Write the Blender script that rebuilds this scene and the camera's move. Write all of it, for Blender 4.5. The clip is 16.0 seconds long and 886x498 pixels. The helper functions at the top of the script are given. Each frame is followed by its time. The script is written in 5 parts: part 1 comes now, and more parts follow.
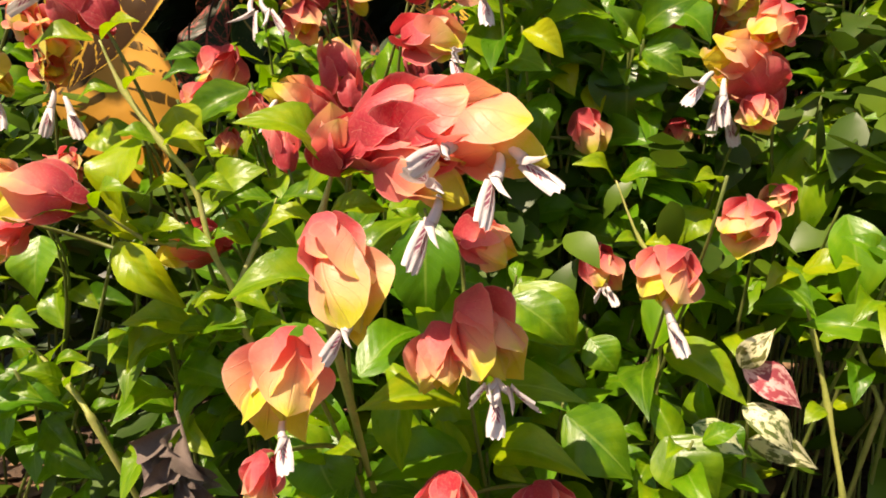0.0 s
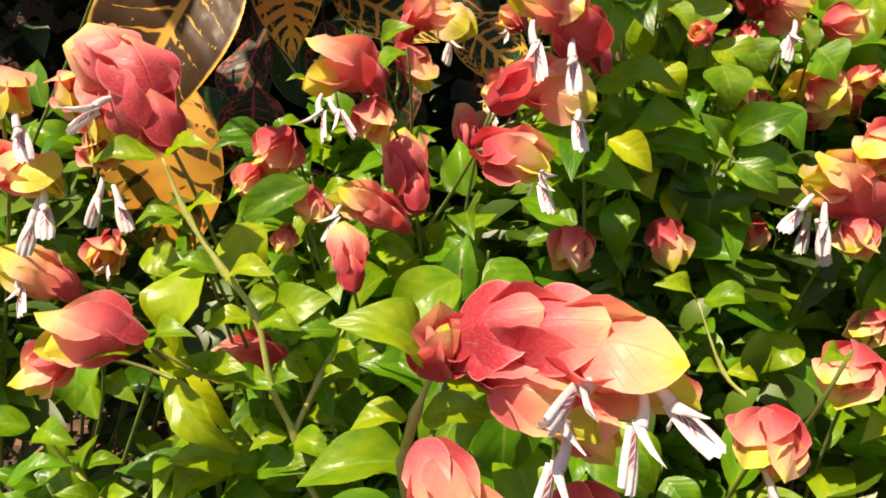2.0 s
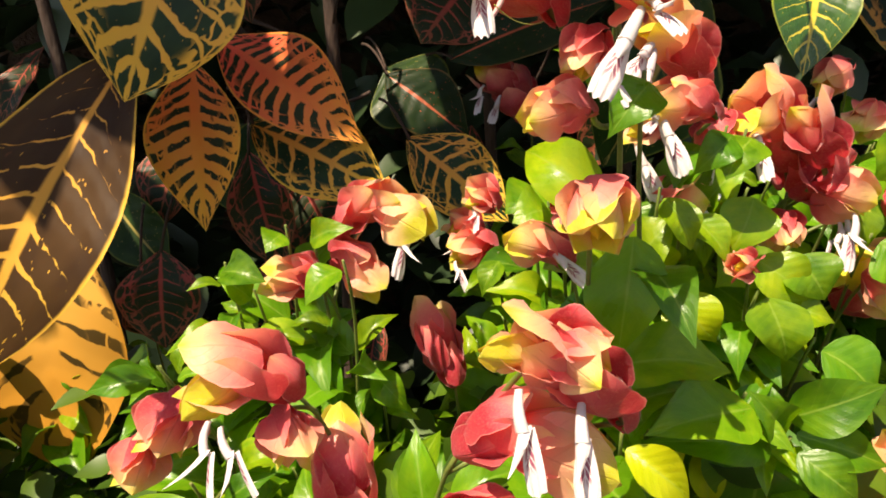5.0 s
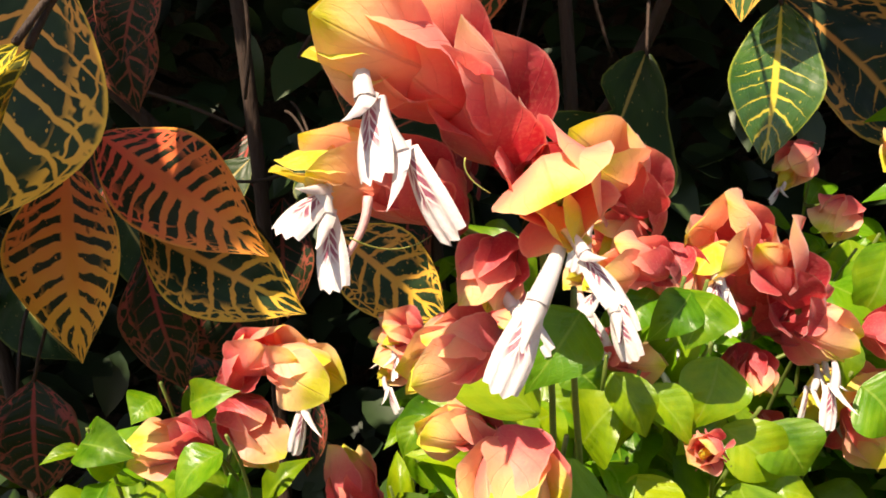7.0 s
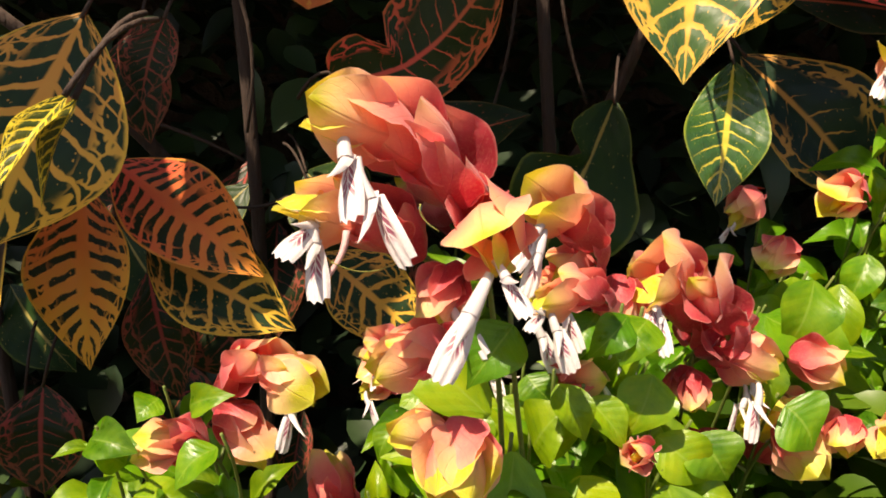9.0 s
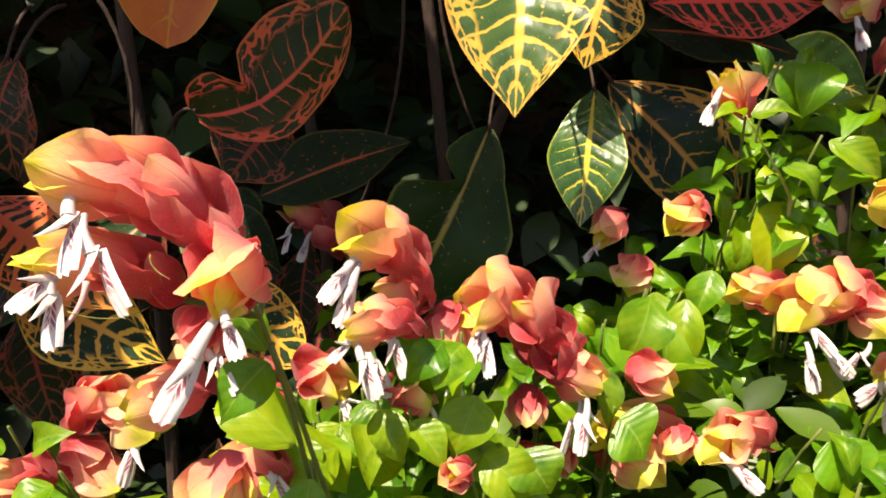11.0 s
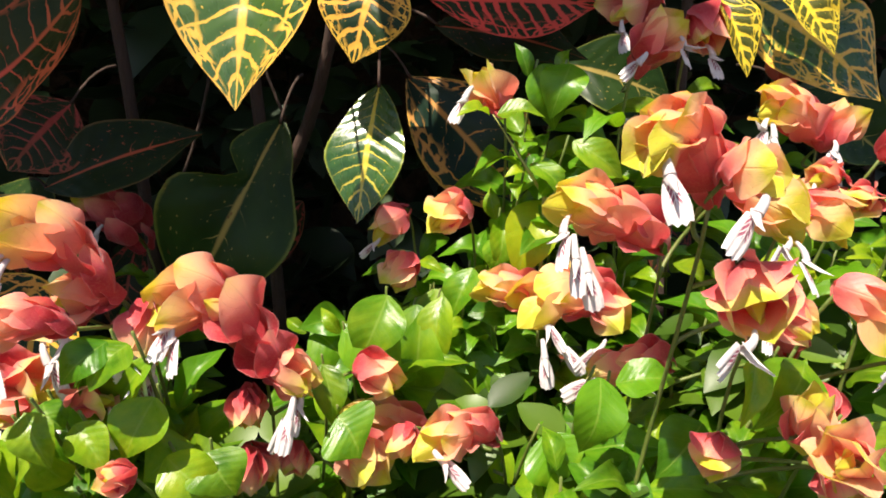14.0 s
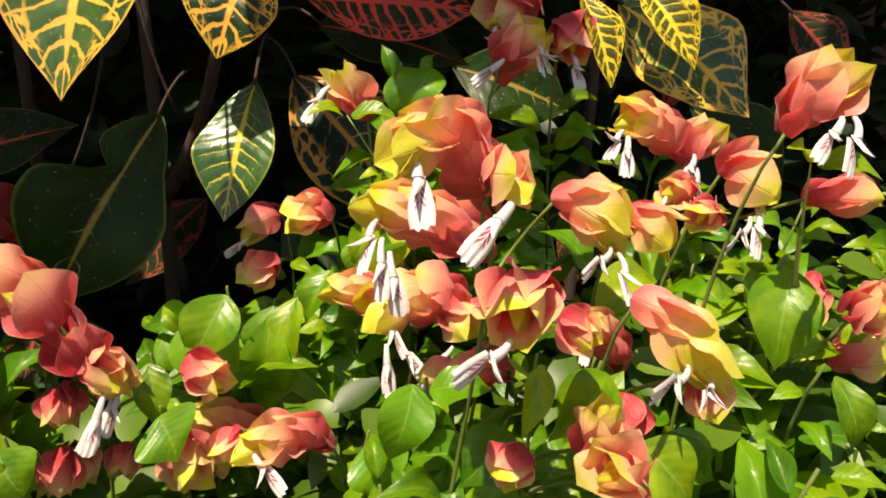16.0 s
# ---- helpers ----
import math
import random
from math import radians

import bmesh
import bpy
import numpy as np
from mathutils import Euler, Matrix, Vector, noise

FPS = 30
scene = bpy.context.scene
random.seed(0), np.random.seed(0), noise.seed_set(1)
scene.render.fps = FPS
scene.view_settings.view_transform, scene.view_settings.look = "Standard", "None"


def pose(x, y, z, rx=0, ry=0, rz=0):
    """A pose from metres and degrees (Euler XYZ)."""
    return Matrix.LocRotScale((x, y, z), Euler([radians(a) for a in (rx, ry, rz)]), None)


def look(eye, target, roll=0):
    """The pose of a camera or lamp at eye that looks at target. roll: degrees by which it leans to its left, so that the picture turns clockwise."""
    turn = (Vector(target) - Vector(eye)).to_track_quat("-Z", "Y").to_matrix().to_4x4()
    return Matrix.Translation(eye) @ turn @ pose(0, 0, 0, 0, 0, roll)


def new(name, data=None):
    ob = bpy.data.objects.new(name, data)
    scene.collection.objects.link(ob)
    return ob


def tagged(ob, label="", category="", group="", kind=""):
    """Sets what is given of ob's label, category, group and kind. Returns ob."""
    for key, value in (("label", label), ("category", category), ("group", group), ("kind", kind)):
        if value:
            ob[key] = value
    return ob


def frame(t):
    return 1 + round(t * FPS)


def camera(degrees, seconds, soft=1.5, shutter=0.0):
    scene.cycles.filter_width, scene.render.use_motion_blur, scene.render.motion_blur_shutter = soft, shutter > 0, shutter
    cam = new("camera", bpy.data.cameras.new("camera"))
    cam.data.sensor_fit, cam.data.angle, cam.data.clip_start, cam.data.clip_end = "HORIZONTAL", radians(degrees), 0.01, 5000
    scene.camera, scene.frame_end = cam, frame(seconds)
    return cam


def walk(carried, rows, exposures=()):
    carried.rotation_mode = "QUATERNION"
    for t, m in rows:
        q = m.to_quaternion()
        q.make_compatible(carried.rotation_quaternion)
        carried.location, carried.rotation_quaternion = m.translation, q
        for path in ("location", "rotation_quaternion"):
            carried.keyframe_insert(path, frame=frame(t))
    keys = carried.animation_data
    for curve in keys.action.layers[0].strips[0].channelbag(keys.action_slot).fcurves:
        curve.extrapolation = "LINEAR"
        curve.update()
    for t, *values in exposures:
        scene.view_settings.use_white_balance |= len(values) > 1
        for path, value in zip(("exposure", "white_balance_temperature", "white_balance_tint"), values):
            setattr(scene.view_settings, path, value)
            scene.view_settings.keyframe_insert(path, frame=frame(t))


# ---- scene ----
cam = camera(67.0, 16.0, soft=1.8)
PATH = [
    (0, (0.051, 0.02, 0.824), (-0.047, 1.976, 0.416), -3.6),
    (0.5, (0.035, 0.028, 0.852), (-0.082, 1.98, 0.429), -2.1),
    (1, (0.027, 0.041, 0.852), (-0.099, 1.989, 0.419), -2.5),
    (1.5, (0.017, 0.052, 0.872), (-0.108, 2.003, 0.451), -1.2),
    (2, (0.013, 0.066, 0.893), (-0.113, 2.02, 0.487), -0.9),
    (2.5, (0.011, 0.086, 0.907), (-0.104, 2.04, 0.498), -1.5),
    (3, (0.006, 0.104, 0.939), (-0.091, 2.059, 0.526), -1.0),
    (3.5, (-0.006, 0.132, 0.971), (-0.122, 2.085, 0.553), -1.5),
    (4, (0.014, 0.163, 0.997), (-0.066, 2.114, 0.563), -2.5),
    (4.2, (0.019, 0.175, 1.003), (-0.055, 2.122, 0.552), -2.3),
    (6.3, (0.022, 0.297, 1.072), (0.021, 2.245, 0.622), -3.5),
    (6.5, (0.026, 0.302, 1.075), (0.06, 2.25, 0.626), -2.8),
    (7, (0.05, 0.308, 1.085), (0.106, 2.263, 0.668), -3.1),
    (7.5, (0.061, 0.312, 1.093), (0.126, 2.268, 0.681), -2.5),
    (8, (0.058, 0.305, 1.099), (0.13, 2.263, 0.699), -1.7),
    (8.2, (0.054, 0.294, 1.094), (0.117, 2.258, 0.726), -1.2),
    (10.3, (0.104, 0.252, 1.093), (0.244, 2.222, 0.775), -2.9),
    (10.5, (0.116, 0.252, 1.097), (0.269, 2.222, 0.788), -3.1),
    (11, (0.129, 0.243, 1.102), (0.32, 2.212, 0.804), -2.6),
    (11.5, (0.156, 0.24, 1.111), (0.387, 2.207, 0.835), -2.7),
    (12, (0.176, 0.241, 1.109), (0.418, 2.203, 0.809), -2.4),
    (12.5, (0.189, 0.237, 1.105), (0.446, 2.196, 0.794), -1.6),
    (13, (0.215, 0.233, 1.104), (0.505, 2.185, 0.776), -1.6),
    (13.5, (0.242, 0.23, 1.1), (0.562, 2.177, 0.772), -1.7),
    (14, (0.265, 0.229, 1.099), (0.62, 2.171, 0.774), -1.4),
    (14.5, (0.297, 0.226, 1.099), (0.66, 2.166, 0.779), -0.9),
    (15, (0.324, 0.225, 1.099), (0.71, 2.159, 0.765), -0.1),
    (15.5, (0.339, 0.222, 1.095), (0.751, 2.153, 0.777), 0.6),
    (16, (0.353, 0.217, 1.096), (0.773, 2.148, 0.787), 0.7),
]
walk(cam, [(t, look(eye, target, roll)) for t, eye, target, roll in PATH], [(0.0, 1.17, 8050, 18), (2.5, 1.21, 7680, 17), (4.0, 1.32, 7840, 15), (6.5, 1.50, 7730, 14),
    (8.0, 1.15, 7940, 15), (10.5, 1.43, 7520, 14), (11.6, 1.53, 7210, 18), (12.4, 1.59, 6110, 43), (13.2, 1.49, 6270, 30), (14.2, 1.35, 6900, 12), (16.0, 1.11, 7680, 12)])

# ---- daylight ----
SUN_FROM = Vector((-0.40, -0.50, 1.2)).normalized()      # where the sun stands
world = bpy.data.worlds.new("sky")
scene.world = world
world.use_nodes = True
wn = world.node_tree
sky = wn.nodes.new("ShaderNodeTexSky")
sky.sky_type, sky.sun_disc = "NISHITA", False
sky.sun_elevation = math.asin(SUN_FROM.z)
sky.sun_rotation = math.atan2(SUN_FROM.x, SUN_FROM.y)
wn.links.new(sky.outputs[0], wn.nodes["Background"].inputs[0])
wn.nodes["Background"].inputs[1].default_value = 0.072
sun_data = bpy.data.lights.new("sun", "SUN")
sun_data.energy, sun_data.angle, sun_data.color = 4.4, radians(0.53), (1.0, 0.92, 0.78)
sun = new("sun", sun_data)
sun.rotation_mode = "QUATERNION"
sun.rotation_quaternion = SUN_FROM.to_track_quat("Z", "Y")

# ---- materials ----
class Nodes:
    """A small writer of node materials."""
    def __init__(self, name, rough=0.5):
        self.mat = bpy.data.materials.new(name)
        self.mat.use_nodes = True
        self.tree = self.mat.node_tree
        self.bsdf = self.tree.nodes["Principled BSDF"]
        self.out = self.tree.nodes["Material Output"]
        self.bsdf.inputs["Roughness"].default_value = rough

    def add(self, kind, **values):
        n = self.tree.nodes.new("ShaderNode" + kind)
        if "operation" in values:
            n.operation = values["operation"]
        if "interpolation_type" in values:
            n.interpolation_type = values["interpolation_type"]
        if "data_type" in values:
            n.data_type = values["data_type"]
        if "blend_type" in values:
            n.blend_type = values["blend_type"]
        if "feature" in values:
            n.feature = values["feature"]
        return n

    def put(self, value, socket):
        if isinstance(value, (int, float, tuple)):
            socket.default_value = value
        else:
            self.tree.links.new(value, socket)

    def math(self, op, a, b=0.0, c=0.0):
        n = self.add("Math", operation=op)
        for k, v in enumerate((a, b, c)):
            self.put(v, n.inputs[k])
        return n.outputs[0]

    def step(self, value, lo, hi, a=0.0, b=1.0):
        """Smoothly from a at lo to b at hi."""
        n = self.add("MapRange", interpolation_type="SMOOTHSTEP")
        for k, v in enumerate((value, lo, hi, a, b)):
            self.put(v, n.inputs[k])
        return n.outputs[0]

    def mix(self, fac, a, b, blend="MIX"):
        n = self.add("Mix", data_type="RGBA", blend_type=blend)
        for v, k in ((fac, 0), (a, 6), (b, 7)):
            self.put(v if not isinstance(v, tuple) else (*v, 1.0), n.inputs[k])
        return n.outputs[2]

    def ramp(self, fac, stops):
        n = self.add("ValToRGB")
        el = n.color_ramp.elements
        while len(el) < len(stops):
            el.new(0.5)
        for e, (p, c) in zip(el, stops):
            e.position, e.color = p, (*c, 1.0)
        self.put(fac, n.inputs[0])
        return n.outputs[0]

    def uv(self):
        n = self.add("UVMap")
        s = self.add("SeparateXYZ")
        self.tree.links.new(n.outputs[0], s.inputs[0])
        return n.outputs[0], s.outputs[0], s.outputs[1]

    def place(self):
        return self.add("TexCoord").outputs["Object"]

    def noise(self, vec, scale, detail=3.0, rough=0.55):
        n = self.add("TexNoise")
        self.put(vec, n.inputs["Vector"])
        n.inputs["Scale"].default_value, n.inputs["Detail"].default_value, n.inputs["Roughness"].default_value = scale, detail, rough
        return n.outputs["Fac"]

    def shifted(self, vec):
        """The place moved by the object's own random number, so that no two look alike."""
        info = self.add("ObjectInfo")
        m = self.add("VectorMath", operation="MULTIPLY_ADD")
        c = self.add("CombineXYZ")
        for k, f in enumerate((37.0, 61.0, 17.0)):
            self.put(self.math("MULTIPLY", info.outputs["Random"], f), c.inputs[k])
        self.put(vec, m.inputs[0])
        m.inputs[1].default_value = (1, 1, 1)
        self.put(c.outputs[0], m.inputs[2])
        return m.outputs[0], info

    def bump(self, height, strength, distance):
        n = self.add("Bump")
        n.inputs["Strength"].default_value, n.inputs["Distance"].default_value = strength, distance
        self.put(height, n.inputs["Height"])
        self.put(n.outputs[0], self.bsdf.inputs["Normal"])
        return n.outputs[0]

    def thin(self, colour, amount, normal=None):
        """Lets sunlight through a thin blade."""
        t = self.add("BsdfTranslucent")
        self.put(colour, t.inputs[0])
        if normal is not None:
            self.put(normal, t.inputs["Normal"])
        m = self.add("MixShader")
        m.inputs[0].default_value = amount
        self.put(self.bsdf.outputs[0], m.inputs[1])
        self.put(t.outputs[0], m.inputs[2])
        self.put(m.outputs[0], self.out.inputs[0])
        return self.mat


def leaf_material():
    """Shrimp plant blade: the object's colour (red) says how yellow it has turned."""
    w = Nodes("shrimp_leaf", 0.32)
    w.bsdf.inputs["Specular IOR Level"].default_value = 0.38
    uv, u, v = w.uv()
    pos, info = w.shifted(uv)
    sep = w.add("SeparateColor")
    w.put(info.outputs["Color"], sep.inputs[0])
    across = w.math("ABSOLUTE", w.math("SUBTRACT", u, 0.5))
    blotch = w.noise(pos, 3.2)
    grain = w.noise(pos, 26.0, 2.0)
    tone = w.math("ADD", w.math("MULTIPLY", info.outputs["Random"], 0.45), w.math("MULTIPLY", blotch, 0.55))
    green = w.ramp(tone, [(0.15, (0.024, 0.088, 0.006)), (0.45, (0.066, 0.205, 0.008)), (0.7, (0.115, 0.285, 0.010)), (0.95, (0.210, 0.380, 0.012))])
    lime = w.ramp(tone, [(0.15, (0.26, 0.40, 0.010)), (0.8, (0.50, 0.50, 0.014))])
    base = w.mix(w.step(w.math("ADD", sep.outputs[0], w.math("MULTIPLY", w.math("SUBTRACT", blotch, 0.5), 0.5)), 0.15, 1.0), green, lime)
    slant = w.math("MULTIPLY_ADD", v, 7.0, w.math("MULTIPLY", across, -3.6))
    side = w.math("ABSOLUTE", w.math("SUBTRACT", w.math("FRACT", slant), 0.5))
    vein = w.math("MAXIMUM", w.step(side, 0.06, 0.0, 0.0, 0.30), w.step(across, 0.03, 0.008))
    base = w.mix(w.math("MULTIPLY", vein, 0.42), base, (0.30, 0.42, 0.07))
    base = w.mix(w.math("MULTIPLY", w.step(grain, 0.62, 0.75), 0.25), base, (0.03, 0.06, 0.01))
    w.put(base, w.bsdf.inputs["Base Color"])
    w.put(w.step(blotch, 0.2, 0.8, 0.25, 0.42), w.bsdf.inputs["Roughness"])
    swell = w.math("MULTIPLY", w.math("ABSOLUTE", w.math("SUBTRACT", side, 0.5)), -1.0)
    n = w.bump(w.math("ADD", swell, w.math("MULTIPLY", grain, 0.5)), 0.22, 0.0012)
    return w.thin(w.mix(0.5, base, (0.30, 0.56, 0.006)), 0.43, n)


def bract_material():
    """Red to yellow bract: the object's colour (red) says how young it is."""
    w = Nodes("bract", 0.52)
    uv, u, v = w.uv()
    pos, info = w.shifted(uv)
    sep = w.add("SeparateColor")
    w.put(info.outputs["Color"], sep.inputs[0])
    blotch = w.noise(pos, 2.4)
    fine = w.noise(pos, 30.0, 3.0)
    across = w.math("ABSOLUTE", w.math("SUBTRACT", u, 0.5))
    age = w.math("ADD", sep.outputs[0], w.math("MULTIPLY_ADD", w.math("POWER", v, 1.7), 0.72, -0.15))
    age = w.math("ADD", age, w.math("MULTIPLY", w.math("SUBTRACT", blotch, 0.5), 0.30))
    age = w.math("ADD", age, w.math("MULTIPLY", across, -0.16))
    colour = w.ramp(age, [(0.0, (0.50, 0.026, 0.048)), (0.20, (0.77, 0.120, 0.145)), (0.42, (0.87, 0.295, 0.230)),
                          (0.62, (0.89, 0.49, 0.275)), (0.82, (0.86, 0.65, 0.245)), (1.0, (0.64, 0.64, 0.04))])
    slant = w.math("MULTIPLY_ADD", v, 6.0, w.math("MULTIPLY", across, -6.0))
    side = w.math("ABSOLUTE", w.math("SUBTRACT", w.math("FRACT", slant), 0.5))
    vein = w.math("MAXIMUM", w.step(side, 0.05, 0.0, 0.0, 0.5), w.step(across, 0.022, 0.004))
    colour = w.mix(w.math("MULTIPLY", vein, 0.17), colour, (0.52, 0.10, 0.06))
    colour = w.mix(w.math("MULTIPLY", w.step(fine, 0.45, 0.75), 0.16), colour, (0.90, 0.52, 0.32))
    colour = w.mix(w.math("MULTIPLY", w.step(across, 0.465, 0.497), 0.35), colour, (0.88, 0.50, 0.42))
    w.put(colour, w.bsdf.inputs["Base Color"])
    w.bsdf.inputs["Sheen Weight"].default_value = 0.22
    w.put(w.step(fine, 0.3, 0.7, 0.40, 0.56), w.bsdf.inputs["Roughness"])
    n = w.bump(w.math("ADD", w.math("MULTIPLY", vein, -0.6), w.math("ADD", w.math("MULTIPLY", fine, 0.22), w.math("MULTIPLY", blotch, 1.6))), 0.45, 0.0012)
    return w.thin(w.mix(1.0, colour, (1.0, 0.76, 0.72), "MULTIPLY"), 0.46, n)


def variegated_material():
    """Green blade splashed with cream; the object's colour (red) says how pink it is."""
    w = Nodes("variegated_leaf", 0.42)
    uv, u, v = w.uv()
    pos, info = w.shifted(uv)
    sep = w.add("SeparateColor")
    w.put(info.outputs["Color"], sep.inputs[0])
    splash = w.step(w.noise(pos, 5.0, 4.0), 0.44, 0.54)
    pale = w.mix(sep.outputs[0], (0.62, 0.66, 0.38), (0.74, 0.42, 0.40))
    deep = w.mix(sep.outputs[0], (0.07, 0.15, 0.03), (0.36, 0.06, 0.08))
    colour = w.mix(splash, deep, pale)
    w.put(colour, w.bsdf.inputs["Base Color"])
    n = w.bump(w.noise(pos, 20.0), 0.2, 0.001)
    return w.thin(colour, 0.3, n)


def corolla_material():
    """White petal with maroon marks in rows on the lower lip."""
    w = Nodes("white_petal", 0.45)
    uv, u, v = w.uv()
    pos, info = w.shifted(uv)
    across = w.math("ABSOLUTE", w.math("SUBTRACT", u, 0.5))
    wob = w.math("MULTIPLY", w.math("SUBTRACT", w.noise(pos, 9.0), 0.5), 0.35)
    rows = w.math("FRACT", w.math("ADD", w.math("MULTIPLY_ADD", v, 6.0, w.math("MULTIPLY", across, -5.0)), wob))
    bars = w.math("MULTIPLY", w.step(rows, 0.12, 0.24), w.step(rows, 0.97, 0.86))
    area = w.math("MULTIPLY", w.math("MULTIPLY", w.step(v, 0.06, 0.16), w.step(v, 0.72, 0.52)), w.step(across, 0.30, 0.18))
    gap = w.step(across, 0.012, 0.035)
    mark = w.math("MULTIPLY", w.math("MULTIPLY", bars, area), gap)
    grain = w.noise(pos, 14.0)
    colour = w.mix(w.step(grain, 0.35, 0.8), (0.64, 0.61, 0.61), (0.57, 0.50, 0.53))
    colour = w.mix(w.math("MULTIPLY", mark, 0.9), colour, (0.22, 0.012, 0.06))
    w.put(colour, w.bsdf.inputs["Base Color"])
    n = w.bump(grain, 0.25, 0.001)
    return w.thin(colour, 0.25, n)


def croton_material(name, blade_a, blade_b, vein_colour, edge_colour, spread, count=9.0, tear=0.5, gloss=0.13):
    """Croton blade: broad coloured midrib, side veins, netting and rim on a darker blade."""
    w = Nodes(name, 0.36)
    w.bsdf.inputs["Specular IOR Level"].default_value = gloss
    uv, u, v = w.uv()
    pos, info = w.shifted(uv)
    warp = w.math("MULTIPLY", w.math("SUBTRACT", w.noise(pos, 3.4, 3.0), 0.5), 0.95)
    ragged = w.math("MULTIPLY", w.math("SUBTRACT", w.noise(pos, 17.0, 2.0), 0.5), 0.5)
    across = w.math("MULTIPLY", w.math("ABSOLUTE", w.math("SUBTRACT", u, 0.5)), 2.0)
    slant = w.math("ADD", w.math("MULTIPLY_ADD", v, count, w.math("MULTIPLY", across, -1.5)), warp)
    side = w.math("ABSOLUTE", w.math("SUBTRACT", w.math("FRACT", slant), 0.5))
    cell = w.noise(pos, 3.6, 2.0)
    reach = w.math("MULTIPLY_ADD", w.math("SUBTRACT", cell, 0.5), 0.25 + 1.1 * max(0.0, spread), spread)
    reach = w.math("MULTIPLY_ADD", w.math("SUBTRACT", v, 0.45), 0.10, reach)
    wide = w.math("MULTIPLY_ADD", across, w.math("MULTIPLY_ADD", cell, -0.30, 0.02), w.math("ADD", reach, w.math("MULTIPLY", ragged, 0.22 * tear)))
    lateral = w.step(w.math("SUBTRACT", side, wide), 0.03, -0.02)
    rib = w.step(w.math("SUBTRACT", across, w.math("MULTIPLY_ADD", v, -0.07, w.math("MULTIPLY_ADD", reach, 0.30, 0.072 if tear < 0.25 else 0.062))), 0.03, -0.02)
    vor = w.add("TexVoronoi", feature="DISTANCE_TO_EDGE")
    drift = w.add("VectorMath", operation="MULTIPLY_ADD")
    swirl = w.add("TexNoise")
    w.put(pos, swirl.inputs["Vector"])
    swirl.inputs["Scale"].default_value = 7.0
    w.put(swirl.outputs["Color"], drift.inputs[0])
    drift.inputs[1].default_value = (0.22, 0.22, 0.22)
    w.put(pos, drift.inputs[2])
    w.put(drift.outputs[0], vor.inputs["Vector"])
    vor.inputs["Scale"].default_value = 8.5
    net = w.math("MULTIPLY", w.step(vor.outputs[0], 0.13, 0.06), w.step(w.math("ADD", across, w.math("MULTIPLY", cell, 0.5)), 0.74, 0.98))
    if tear < 0.25:
        net = w.math("MULTIPLY", net, 0.0)
    if tear > 0.9:
        net = w.math("MULTIPLY", net, 0.0)
        lateral = w.math("MULTIPLY", lateral, w.step(w.math("SUBTRACT", w.noise(pos, 11.0, 2.0), w.math("MULTIPLY", across, 0.14)), 0.31, 0.36))
    rim = w.step(w.math("ADD", across, w.math("MULTIPLY", ragged, 0.10)), 0.93, 0.985)
    spots = w.step(w.noise(pos, 33.0, 1.0), 0.71, 0.75)
    veins = w.math("MAXIMUM", w.math("MAXIMUM", lateral, rib), w.math("MAXIMUM", net, w.math("MULTIPLY", spots, 0.7)))
    blade = w.mix(w.step(w.noise(pos, 3.1), 0.3, 0.7), blade_a, blade_b)
    tint = w.mix(w.step(w.math("MULTIPLY_ADD", v, 0.55, w.math("MULTIPLY", w.noise(pos, 1.7), 0.55)), 0.38, 0.78), vein_colour, edge_colour)
    if tear < 0.25:
        tint = w.mix(0.25, vein_colour, edge_colour)
    colour = w.mix(veins, blade, tint)
    colour = w.mix(rim, colour, edge_colour)
    scar = w.step(w.noise(pos, 6.5, 4.0), 0.70, 0.74)
    colour = w.mix(w.math("MULTIPLY", scar, 0.7), colour, (0.10, 0.035, 0.012))
    w.put(colour, w.bsdf.inputs["Base Color"])
    smooth = 0.12 if gloss > 0.5 else 0.0
    w.put(w.step(w.noise(pos, 8.0), 0.3, 0.8, 0.34 - smooth, 0.56 - 1.5 * smooth), w.bsdf.inputs["Roughness"])
    quilt = w.math("ADD", w.math("MULTIPLY", w.step(side, 0.0, 0.5), 0.8), w.math("MULTIPLY", w.noise(pos, 12.0, 3.0), 0.5))
    n = w.bump(quilt, 0.16, 0.003)
    return w.thin(colour, 0.16, n)


def plain_material(name, stops, scale, rough, bump=0.5, distance=0.002, stretch=(1, 1, 1)):
    w = Nodes(name, rough)
    m = w.add("Mapping")
    w.put(w.place(), m.inputs[0])
    m.inputs["Scale"].default_value = stretch
    pos, info = w.shifted(m.outputs[0])
    big, small = w.noise(pos, scale, 4.0), w.noise(pos, scale * 9, 4.0)
    f = w.math("ADD", w.math("MULTIPLY", big, 0.6), w.math("MULTIPLY", small, 0.4))
    w.put(w.ramp(f, stops), w.bsdf.inputs["Base Color"])
    w.bump(small, bump, distance)
    return w.mat


def island_material(name, stops, rough, through_light):
    """Foliage whose blades differ one from another."""
    w = Nodes(name, rough)
    g = w.add("NewGeometry")
    f = w.math("ADD", w.math("MULTIPLY", g.outputs["Random Per Island"], 0.75), w.math("MULTIPLY", w.noise(w.place(), 60.0), 0.25))
    colour = w.ramp(f, stops)
    w.put(colour, w.bsdf.inputs["Base Color"])
    return w.thin(colour, through_light)


